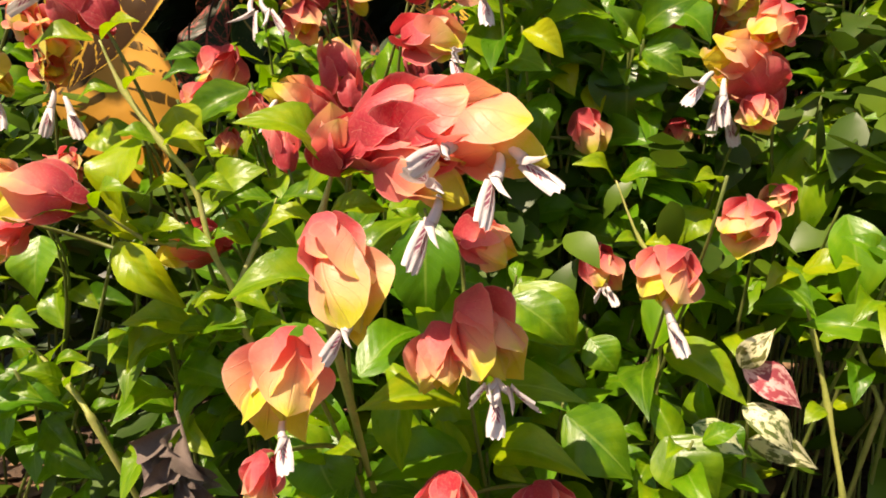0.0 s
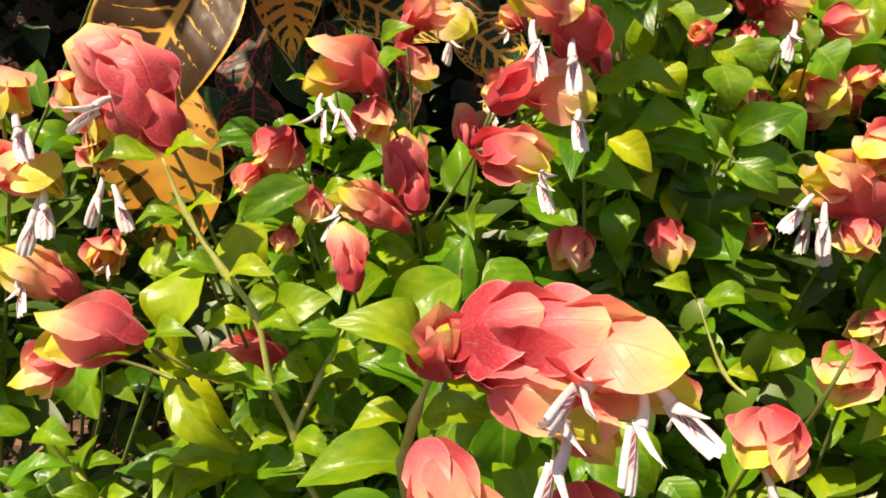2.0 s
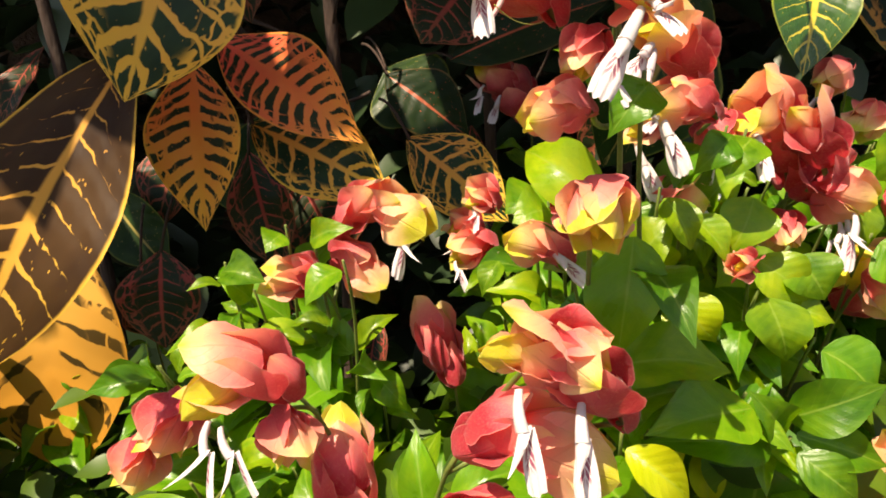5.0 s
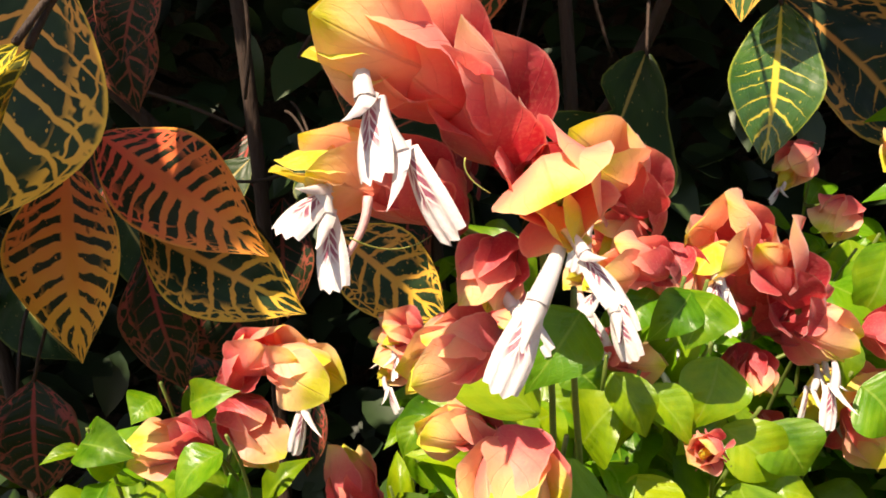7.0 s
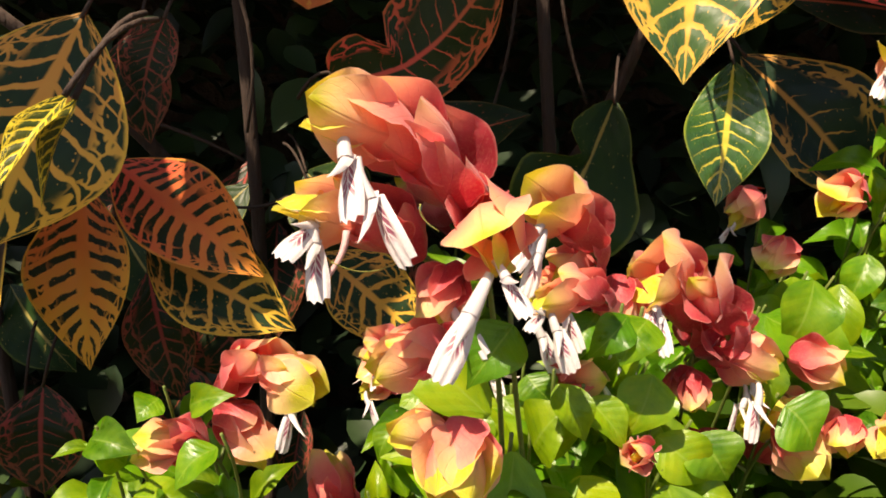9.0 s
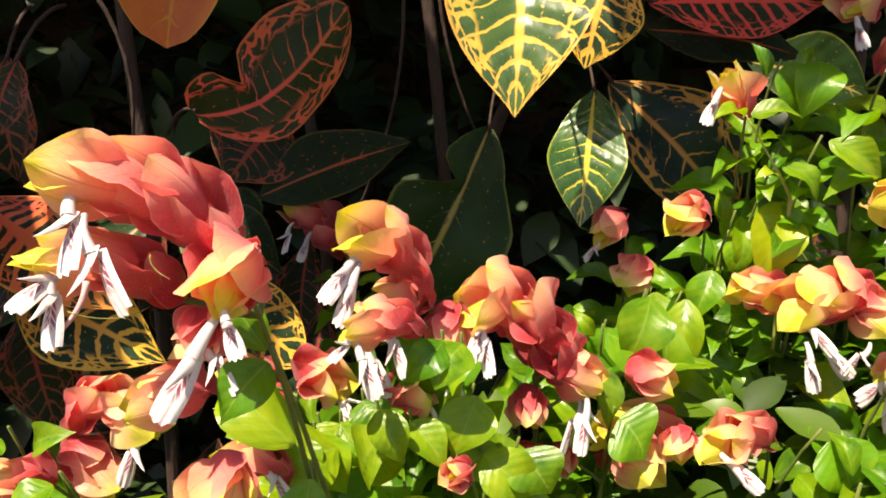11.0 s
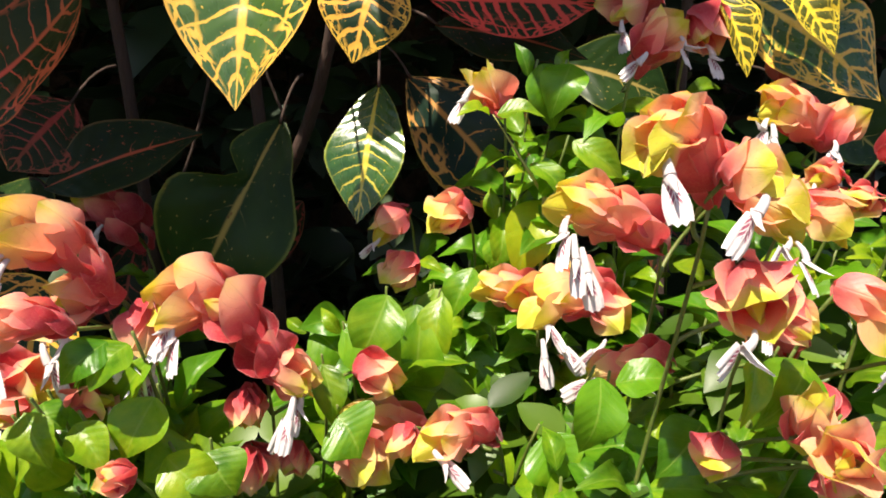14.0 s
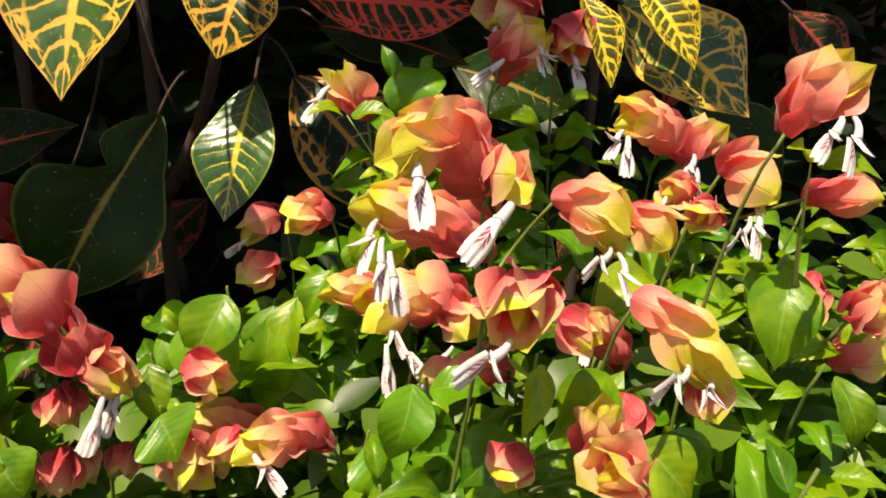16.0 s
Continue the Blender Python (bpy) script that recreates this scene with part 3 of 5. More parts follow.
croton_leaf((-0.158, 0.800, 0.990), (-0.134, 0.780, 0.889), 0.052, "maroon")
croton_leaf((-0.129, 0.850, 0.962), (-0.086, 0.830, 0.883), 0.074, "maroon")
croton_leaf((-0.049, 0.930, 1.054), (0.034, 0.900, 0.987), 0.064, "rib")
croton_leaf((-0.136, 0.690, 1.170), (-0.188, 0.655, 1.035), 0.106, "dark")
croton_leaf((-0.078, 0.540, 1.113), (-0.093, 0.510, 1.076), 0.013, "yellow")
croton_leaf((-0.077, 0.545, 1.112), (-0.083, 0.520, 1.070), 0.009, "yellow")
croton_leaf((-0.217, 0.740, 0.920), (-0.215, 0.720, 0.845), 0.067, "maroon")
croton_leaf((-0.099, 0.720, 1.172), (-0.112, 0.700, 1.118), 0.041, "maroon")
croton_leaf((-0.255, 0.780, 0.898), (-0.222, 0.760, 0.839), 0.062, "maroon")
croton_leaf((0.006, 0.735, 1.134), (0.117, 0.725, 1.203), 0.074, "ember", lobed=2)
croton_leaf((0.016, 0.900, 1.064), (0.165, 0.870, 1.110), 0.066, "rib")
croton_leaf((0.238, 0.700, 1.256), (0.217, 0.655, 1.120), 0.089, "bright", (-0.12, -0.86, 0.44))
croton_leaf((0.323, 0.780, 1.242), (0.295, 0.760, 1.158), 0.066, "dark")
croton_leaf((0.236, 0.850, 1.119), (0.149, 0.820, 0.963), 0.106, "shade", lobed=1)
croton_leaf((0.320, 0.810, 1.146), (0.294, 0.775, 1.033), 0.060, "stripe", (-0.20, -0.85, 0.44))
croton_leaf((0.352, 0.860, 1.157), (0.459, 0.820, 1.025), 0.100, "fine")
croton_leaf((0.364, 0.800, 1.214), (0.500, 0.770, 1.205), 0.070, "scarlet")
croton_leaf((0.373, 0.830, 1.198), (0.499, 0.790, 1.164), 0.059, "rib")
croton_leaf((0.026, 0.760, 1.293), (-0.011, 0.740, 1.181), 0.088, "amber", lobed=3)
croton_leaf((-0.144, 0.800, 1.186), (-0.139, 0.780, 1.092), 0.047, "maroon")
croton_leaf((0.568, 0.720, 1.215), (0.584, 0.690, 1.140), 0.026, "yellow")
croton_leaf((0.621, 0.760, 1.216), (0.709, 0.700, 1.121), 0.099, "bright")
croton_leaf((0.610, 0.700, 1.216), (0.639, 0.670, 1.153), 0.037, "yellow")
croton_leaf((0.818, 0.800, 1.226), (0.871, 0.780, 1.157), 0.054, "maroon")
croton_leaf((0.757, 0.860, 1.138), (0.853, 0.830, 1.063), 0.077, "shade")
croton_leaf((-0.051, 0.950, 1.060), (0.001, 0.920, 1.005), 0.090, "shade")
croton_leaf((0.510, 0.900, 1.175), (0.629, 0.880, 1.132), 0.080, "shade")
croton_leaf((0.043, 0.920, 1.141), (-0.011, 0.900, 1.080), 0.093, "maroon")
for x, y, lean, top in ((-0.155, 0.98, 0.03, 1.5), (0.05, 1.08, -0.03, 1.55), (0.20, 1.0, -0.035, 1.6), (0.62, 1.02, 0.10, 1.55), (-0.42, 1.02, -0.06, 1.5)):
    croton_stem(curve_points(Vector((x, y, GROUND)), Vector((x + lean, y - 0.02, top)), Vector((0.03, 0.01, 0)), 10), 0.009, 0.006)
croton_stem(curve_points(Vector((0.20, 1.0, 1.02)), Vector((0.30, 0.86, 1.32)), Vector((0.02, 0, -0.02)), 8), 0.008, 0.005)
croton_stem(curve_points(Vector((-0.1, 0.96, 0.95)), Vector((-0.26, 0.80, 1.20)), Vector((0, 0, 0.02)), 8), 0.008, 0.005)

# thin twigs inside the shrub
croton_stem(curve_points(Vector((-0.195, 0.900, 1.115)), Vector((-0.104, 0.920, 1.073)), Vector((0, 0, 0.004)), 8), 0.0022, 0.0014)
croton_stem(curve_points(Vector((-0.111, 0.860, 1.265)), Vector((-0.090, 0.880, 1.099)), Vector((0.02, 0, 0.01)), 8), 0.0022, 0.0014)
croton_stem(curve_points(Vector((0.170, 0.970, 1.292)), Vector((0.103, 0.990, 1.028)), Vector((0.02, 0, 0)), 8), 0.0022, 0.0014)
croton_stem(curve_points(Vector((-0.066, 0.930, 1.036)), Vector((-0.135, 0.950, 1.028)), Vector((0, 0, -0.006)), 8), 0.0022, 0.0014)
croton_stem(curve_points(Vector((0.203, 0.930, 1.298)), Vector((0.236, 0.950, 1.121)), Vector((-0.01, 0, 0.0)), 8), 0.0022, 0.0014)

# unseen upper leaves, added above the shrub to shade the lower ones
def overhang(x):
    if x > 0.36:
        return 0.56
    return 0.46 if x < -0.08 else 0.46 + 0.36 * min(1.0, (x + 0.08) / 0.15)


# sunlit spots, and how wide the unseen canopy is left open for them
GAPS = [((0.112, 0.563, 1.059), 0.10), ((0.147, 0.589, 0.993), 0.10), ((0.19, 0.60, 0.93), 0.08), ((-0.178, 0.716, 0.966), 0.07), ((-0.038, 0.731, 0.956), 0.06),
        ((-0.07, 0.72, 1.00), 0.04), ((-0.02, 0.60, 0.95), 0.08), ((-0.03, 0.62, 0.92), 0.10), ((0.16, 0.62, 0.933), 0.09), ((0.21, 0.62, 0.93), 0.09),
        ((-0.27, 0.64, 0.91), 0.05), ((-0.28, 0.72, 0.86), 0.08), ((-0.27, 0.72, 0.79), 0.06),
        ((0.145, 0.830, 1.007), 0.08), ((0.297, 0.790, 1.073), 0.09)]


def in_gap(p):
    for spot, wide in GAPS:
        d = p - Vector(spot)
        if (d - SUN_FROM * d.dot(SUN_FROM)).length < wide:
            return True
    return False


for i in range(185):
    r = random.Random(500 + i)
    x = r.uniform(-0.85, 1.25) if i < 160 else r.uniform(-0.5, 0.02)
    p = Vector((x, overhang(x) + 0.65 * r.random() ** 1.5, 1.45 + 0.5 * r.random()))
    out = Vector((r.uniform(-0.9, 0.9), -0.3 - r.random() * 0.6, -0.5 - r.random() * 0.4)).normalized()
    ln = r.uniform(0.12, 0.18)
    kind = r.choice(("dark", "dark", "maroon", "shade", "red", "bright", "orange"))
    if not in_gap(p + out * ln * 0.5):
        croton_leaf(p, p + out * ln, ln * r.uniform(0.42, 0.55), kind, (r.uniform(-0.5, 0.5), -0.4, 0.9), False)
# more unseen leaves, added towards the sun to shade spots on lower crotons
for spot in ((0.086, 0.725, 1.160), (0.045, 0.730, 1.127), (0.196, 0.86, 1.047), (0.19, 0.866, 1.10), (0.406, 0.84, 1.083), (0.387, 0.85, 1.13),
             (0.431, 0.79, 1.209), (0.47, 0.81, 1.18), (-0.16, 0.67, 1.13), (-0.151, 0.68, 1.08), (-0.20, 0.67, 1.10), (0.103, 0.87, 1.102), (0.14, 0.87, 1.105), (-0.216, 0.73, 0.885)):
    r = random.Random(900 + round(1000 * spot[0]))
    p = Vector(spot)
    p = p + SUN_FROM * ((r.uniform(1.5, 1.62) - p.z) / SUN_FROM.z) + Vector((r.uniform(-0.03, 0.03), r.uniform(-0.03, 0.03), 0))
    out = Vector((r.uniform(-0.7, 0.7), -0.7, -0.35)).normalized()
    croton_leaf(p - out * 0.085, p + out * 0.085, r.uniform(0.075, 0.095), r.choice(("dark", "maroon", "shade", "red")), tuple(SUN_FROM), False)
# leaves deep inside it, in shade
for i in range(30):
    r = random.Random(700 + i)
    p = Vector((r.uniform(-0.55, 1.0), r.uniform(1.04, 1.18), r.uniform(0.70, 1.12)))
    out = Vector((r.uniform(-0.9, 0.9), -0.3, -0.8)).normalized()
    ln = r.uniform(0.10, 0.16)
    croton_leaf(p, p + out * ln, ln * r.uniform(0.42, 0.55), r.choice(("shade", "shade", "maroon", "maroon")), (-0.05, -0.85, 0.5), False)


# ---- shrimp plants ----
FLOWERS = []          # base and tip of every flower spike, so that leaves leave them free


def crown_height(x, y):
    """Top of the foliage over a spot: low in front and to the left, high behind and to the right."""
    table = ((-0.8, 0.94), (-0.28, 0.90), (-0.14, 0.82), (0.0, 0.865), (0.1, 0.90), (0.2, 0.93), (0.3, 0.95), (0.4, 0.975), (0.5, 1.0), (0.7, 1.05), (1.2, 1.06))
    h = table[-1][1]
    for (a, ha), (b, hb) in zip(table, table[1:]):
        if a <= x <= b:
            h = ha + (hb - ha) * (x - a) / (b - a)
            break
    return h - max(0.0, 0.60 - y) * 0.62 - max(0.0, y - 0.74) * 1.2


def leaf_at(plant, base, tip, width, yellow, facing=Vector((-0.25, -0.55, 0.8)), roll=0.0):
    m = blade_pose(base, tip, facing, width, roll)
    leaf = hang("leaf", dice.choice(SHRIMP_LEAVES), plant, m)
    leaf.color = (max(0.0, min(1.0, yellow)), 0, 0, 1)
    return leaf


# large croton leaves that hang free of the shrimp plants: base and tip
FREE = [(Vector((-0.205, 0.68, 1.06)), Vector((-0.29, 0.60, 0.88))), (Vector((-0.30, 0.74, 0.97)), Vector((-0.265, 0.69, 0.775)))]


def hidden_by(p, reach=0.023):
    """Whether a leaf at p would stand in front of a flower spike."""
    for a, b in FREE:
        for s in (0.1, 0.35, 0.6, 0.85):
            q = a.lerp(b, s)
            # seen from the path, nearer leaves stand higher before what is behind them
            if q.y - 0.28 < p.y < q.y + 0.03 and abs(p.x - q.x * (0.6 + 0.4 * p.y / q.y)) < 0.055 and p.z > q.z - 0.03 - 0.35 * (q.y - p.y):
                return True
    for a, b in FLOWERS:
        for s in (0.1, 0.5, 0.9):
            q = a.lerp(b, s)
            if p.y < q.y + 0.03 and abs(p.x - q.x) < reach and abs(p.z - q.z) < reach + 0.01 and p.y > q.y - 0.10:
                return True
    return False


def leafy(plant, points, start, stop, size, yellow):
    """Opposite pairs of leaves along a stem, from start to stop metres below its top."""
    turn = dice.uniform(0, math.pi)
    far, goal, pair = 0.0, start, 0
    for a, b in zip(points, points[1:]):
        step = (b - a).length
        while far + step > goal and goal < stop:
            at = a.lerp(b, (goal - far) / step)
            d = (a - b).normalized()
            side = Matrix.Rotation(turn + (pair % 2) * math.pi / 2 + dice.uniform(-0.3, 0.3), 3, d) @ d.orthogonal().normalized()
            grow = size * min(1.0, 0.5 + 0.16 * pair) * dice.uniform(0.8, 1.25)
            for s in (1, -1):
                way = (side * s + d * dice.uniform(0.0, 0.5) + Vector((dice.uniform(-0.2, 0.2), -0.35, dice.uniform(-0.35, 0.05)))).normalized()
                base = at + way * 0.007
                tip = base + way * grow
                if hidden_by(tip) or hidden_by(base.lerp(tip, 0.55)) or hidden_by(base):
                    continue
                leaf_at(plant, base, tip, grow * dice.uniform(0.43, 0.56), yellow + dice.uniform(-0.2, 0.25), Vector((-0.3 + dice.uniform(-0.4, 0.4), -0.6, 0.8)))
            pair += 1
            goal += dice.uniform(0.016, 0.027)
        far += step


def stem_down(base, back, n=14):
    """Points of a stem from base back into the bush and down to the soil."""
    aside = -0.34 if base.x < -0.16 and base.z > 0.98 else -0.16 if base.x < -0.16 else dice.uniform(-0.06, 0.06)
    foot = Vector((base.x + aside, base.y + (dice.uniform(0.10, 0.20) if base.y < 0.4 else dice.uniform(0.06, 0.15)), GROUND - 0.01))
    one = base + back * 0.05 + Vector((0, 0.03, -0.05))
    knee = Vector((foot.x, foot.y, GROUND + 0.55 * (base.z - GROUND)))
    pts = []
    for i in range(n + 1):
        t = i / n
        a, b, c = base.lerp(one, t), one.lerp(knee, t), knee.lerp(foot, t)
        pts.append(a.lerp(b, t).lerp(b.lerp(c, t), t))
    return pts


def flower_spike(plant, base, tip, width, arch, flowers, tone=0.0):
    """Arching spike of overlapping bracts in four ranks, red at its base and lime at its tip, with white flowers."""
    rise = UP * (tip - base).length * arch
    along = lambda s: base.lerp(tip, s) + rise * (4 * s * (1 - s))
    length = sum((along((i + 1) / 8) - along(i / 8)).length for i in range(8))
    size = min(0.95 * width, 0.035)
    span = max(0.20, 1 - 0.66 * size / length)
    bend = [along(span * i / 8) for i in range(9)]
    spike = hang("flower_spike", tube_mesh("spike_axis", bend, [0.0017] * 6 + [0.0014, 0.0011, 0.0008], STEM, 6), plant, Matrix.Identity(4))
    ORIGIN[spike.name] = Matrix.Identity(4)
    skirt = 0.36 if length < 1.35 * width else 0.20          # short heads spread like a skirt
    count = max(4 if skirt > 0.3 else 3, round(span * length / (size * 0.30)) + 1)
    loose = 0.4 if skirt > 0.3 else 1.0
    turn = math.pi / 4 + dice.uniform(-0.4, 0.4) * loose
    young = dice.uniform(-0.16, -0.02) + (0.12 if base.x > 0.25 else 0.0)
    for i in range(count):
        f = i / (count - 1)
        s = span * f
        p = along(s)
        t = (along(min(1, s + 0.05)) - along(max(0, s - 0.05))).normalized()
        front = Vector((-0.1, -0.9, 0.4))
        front = (front - t * front.dot(t)).normalized()
        side = Matrix.Rotation(turn + (i % 2) * math.pi / 2 + dice.uniform(-0.2, 0.2) * loose, 3, t) @ front
        for k in (1, -1):
            last = i == count - 1
            open_by = 0.10 if last else skirt + dice.uniform(-0.09, 0.12) + (0.12 if i == 0 and skirt < 0.3 else 0.0)
            way = (t + side * k * open_by + UP * (0.06 if not last else 0.0)).normalized()
            b = size * dice.uniform(0.9, 1.12) * ((0.90 if skirt > 0.3 else 0.82) if i == 0 else (0.60 if skirt > 0.3 else 0.72) if last else 1.0 - 0.12 * f)
            start = p + side * k * (0.04 * width if last else (0.09 * width if skirt > 0.3 else max(0.15 * width, 0.5 * width - 0.36 * size) * (0.4 if i == 0 else 1.0)) * dice.uniform(0.8, 1.2)) - t * size * 0.08
            m = blade_pose(start, start + way * b, side * k, b * (0.8 if last else dice.uniform(0.92, 1.14) * (1.1 if skirt > 0.3 else 0.66 if i == 0 else 1.0)), dice.uniform(-0.25, 0.25) * loose)
            leaf = hang("bract", dice.choice(BRACTS[10:] if skirt > 0.3 else BRACTS[:10]), spike, m)
            leaf.color = (max(0.0, min(1.0, 0.09 + young + tone + 0.74 * f + (0.22 if last else 0.0) + (0.06 if skirt > 0.3 else 0.0) + dice.uniform(-0.09, 0.11))), 0, 0, 1)
    kept = []
    for end in flowers:
        end = Vector(end)
        if any((end - other).length < 0.012 for other in kept):
            continue
        kept.append(end)
        s = min((0.35, 0.5, 0.65, 0.8), key=lambda q: abs((along(q) - end).length - 0.024))
        way = (end - along(s)).normalized()
        ln = max(0.022, min(0.034, (end - along(s)).length))
        ahead = (tip - base).normalized()
        m = blade_pose(end - way * ln, end, ahead * 0.8 + Vector((dice.uniform(-0.3, 0.3), -0.8, 0.2)), ln, dice.uniform(-0.4, 0.4))
        hang("flower", dice.choice(COROLLAS), spike, m)["label"] = "white two-lipped flower with maroon marks"


SHRIMP_LABEL = "shrimp plant branch with arching red and yellow bracts"


def flowering(base, tip, width, arch, *flowers, tone=0.0):
    """One flowering branch: stem, leaves and its flower spike."""
    base, tip = Vector(base), Vector(tip)
    if not FLOWERING:
        FLOWERS.append((base, tip))
        QUEUE.append((base, tip, width, arch, flowers, tone))
        return
    for near, stem, owner in STANDING:
        if (near - base).length < 0.07:
            # a side branch of a plant that stands already
            join = min(stem[1:9], key=lambda q: (q - base).length + 1.5 * max(0.0, q.z - base.z + 0.022))
            twig = curve_points(base, join, Vector((0, 0.014, -0.004)), 6)
            hang("stem", tube_mesh("side_stem", twig, [0.0011, 0.0011, 0.0012, 0.0012, 0.0013, 0.0013, 0.0014], STEM, 7), owner, Matrix.Identity(4))
            leafy(owner, twig, 0.014, 0.10, dice.uniform(0.03, 0.05), 0.30)
            flower_spike(owner, base, tip, width, arch, flowers, tone)
            return
    back = (base - tip).normalized()
    back = Vector((back.x * 0.6, abs(back.y) * 0.5 + 0.25, min(back.z, 0.0) - 0.4)).normalized()
    pts = stem_down(base, back)
    plant = root("shrimp_plant", pts[-1], SHRIMP_LABEL + (" and white flowers" if flowers else ""), "plant", "flowering branches of the shrimp plant")
    radii = [0.0010 + 0.0005 * min(1, i / 8) for i in range(len(pts))]
    hang("stem", tube_mesh("stem", pts, radii, STEM, 7), plant, Matrix.Identity(4))
    STANDING.append((base, pts, plant))
    tall = max(0.12, min(0.40, base.z - crown_height(base.x, base.y) + 0.14))
    leafy(plant, pts, 0.012, tall, dice.uniform(0.038, 0.058), 0.30)
    flower_spike(plant, base, tip, width, arch, flowers, tone)


STANDING = []
QUEUE, FLOWERING = [], False
flowering((0.004, 0.285, 0.808), (0.048, 0.262, 0.785), 0.031, 0.15, (0.030, 0.242, 0.770), (0.031, 0.242, 0.805), tone=-0.1)
flowering((-0.002, 0.288, 0.809), (0.078, 0.262, 0.801), 0.038, 0.14, (0.033, 0.238, 0.805), (0.056, 0.240, 0.785), (0.081, 0.245, 0.797), tone=-0.12)
flowering((-0.003, 0.286, 0.803), (0.001, 0.280, 0.825), 0.022, 0.00, tone=-0.3)
flowering((-0.006, 0.265, 0.785), (0.009, 0.240, 0.743), 0.034, 0.10, (0.003, 0.223, 0.746), tone=.16)
flowering((-0.025, 0.272, 0.738), (-0.026, 0.250, 0.703), 0.044, 0.10, (-0.023, 0.235, 0.701), tone=.22)
flowering((0.046, 0.320, 0.734), (0.060, 0.295, 0.696), 0.045, 0.10, (0.047, 0.276, 0.703), (0.055, 0.276, 0.690), (0.070, 0.276, 0.698), tone=.20)
flowering((0.032, 0.318, 0.724), (0.030, 0.305, 0.690), 0.030, 0.10, tone=.2)
flowering((0.165, 0.400, 0.735), (0.152, 0.385, 0.703), 0.042, 0.10, (0.161, 0.366, 0.685), tone=.1)
flowering((0.235, 0.455, 0.749), (0.214, 0.440, 0.724), 0.034, 0.10)
flowering((0.286, 0.530, 0.750), (0.270, 0.520, 0.723), 0.025, 0.10)
flowering((-0.041, 0.275, 0.686), (-0.048, 0.270, 0.663), 0.020, 0.00)
flowering((0.044, 0.330, 0.767), (0.067, 0.320, 0.747), 0.026, 0.10, tone=.1)
flowering((0.140, 0.520, 0.711), (0.146, 0.500, 0.684), 0.030, 0.10, (0.149, 0.484, 0.680), (0.137, 0.484, 0.682))
flowering((-0.112, 0.450, 0.746), (-0.151, 0.430, 0.737), 0.033, 0.10, tone=-.1)
flowering((-0.151, 0.360, 0.789), (-0.191, 0.345, 0.783), 0.033, 0.15)
flowering((-0.192, 0.370, 0.778), (-0.214, 0.360, 0.754), 0.027, 0.10)
flowering((0.029, 0.350, 0.629), (0.030, 0.340, 0.603), 0.034, 0.10)
flowering((0.080, 0.350, 0.621), (0.082, 0.340, 0.601), 0.033, 0.10)
flowering((-0.144, 0.395, 0.879), (-0.203, 0.425, 0.925), 0.042, 0.15, (-0.184, 0.368, 0.889), tone=-0.14)
flowering((-0.250, 0.420, 0.915), (-0.226, 0.405, 0.889), 0.027, 0.10, (-0.220, 0.390, 0.873), tone=.2)
flowering((-0.253, 0.510, 0.873), (-0.232, 0.490, 0.857), 0.031, 0.10, (-0.238, 0.474, 0.823), (-0.214, 0.474, 0.821), tone=.2)
flowering((-0.281, 0.440, 0.855), (-0.220, 0.420, 0.845), 0.030, 0.20, (-0.237, 0.404, 0.820), (-0.222, 0.404, 0.830), tone=.2)
flowering((-0.260, 0.480, 0.776), (-0.301, 0.465, 0.791), 0.036, 0.20, (-0.280, 0.447, 0.773), tone=.2)
flowering((-0.260, 0.525, 0.804), (-0.254, 0.510, 0.785), 0.031, 0.10, (-0.248, 0.494, 0.784), tone=.2)
flowering((-0.055, 0.500, 0.906), (-0.094, 0.480, 0.899), 0.040, 0.35, (-0.086, 0.459, 0.876), (-0.066, 0.459, 0.877))
flowering((-0.062, 0.500, 0.897), (-0.056, 0.490, 0.873), 0.027, 0.10)
flowering((-0.132, 0.560, 0.879), (-0.142, 0.550, 0.845), 0.036, 0.10)
flowering((-0.156, 0.560, 0.854), (-0.161, 0.550, 0.827), 0.030, 0.10)
flowering((-0.033, 0.500, 0.830), (-0.046, 0.540, 0.879), 0.042, 0.05, tone=-0.12)
flowering((-0.037, 0.485, 0.819), (-0.082, 0.470, 0.837), 0.027, 0.15, (-0.088, 0.455, 0.820))
flowering((-0.062, 0.430, 0.795), (-0.071, 0.455, 0.822), 0.027, 0.10, tone=-.02)
flowering((0.008, 0.460, 0.870), (0.050, 0.440, 0.854), 0.035, 0.10, (0.050, 0.422, 0.841), (0.049, 0.422, 0.855))
flowering((0.018, 0.465, 0.896), (0.074, 0.445, 0.888), 0.034, 0.20, (0.066, 0.427, 0.872))
flowering((0.078, 0.450, 0.913), (0.027, 0.430, 0.946), 0.032, 0.20, (0.039, 0.413, 0.907), (0.056, 0.413, 0.903))
flowering((0.050, 0.440, 0.949), (0.063, 0.430, 0.932), 0.023, 0.20)
flowering((0.272, 0.520, 0.812), (0.218, 0.500, 0.839), 0.037, 0.30, (0.219, 0.481, 0.803), (0.194, 0.481, 0.819))
flowering((0.251, 0.515, 0.817), (0.253, 0.505, 0.794), 0.028, 0.10)
flowering((0.133, 0.530, 0.815), (0.146, 0.520, 0.784), 0.027, 0.00)
flowering((0.227, 0.615, 0.801), (0.230, 0.605, 0.779), 0.025, 0.00)
flowering((0.274, 0.510, 0.874), (0.252, 0.500, 0.849), 0.033, 0.10)
flowering((0.155, 0.610, 1.019), (0.124, 0.595, 1.008), 0.032, 0.20, (0.136, 0.578, 0.984))
flowering((0.223, 0.640, 0.968), (0.177, 0.600, 1.000), 0.042, 0.40, (0.180, 0.580, 0.982), (0.175, 0.580, 0.993))
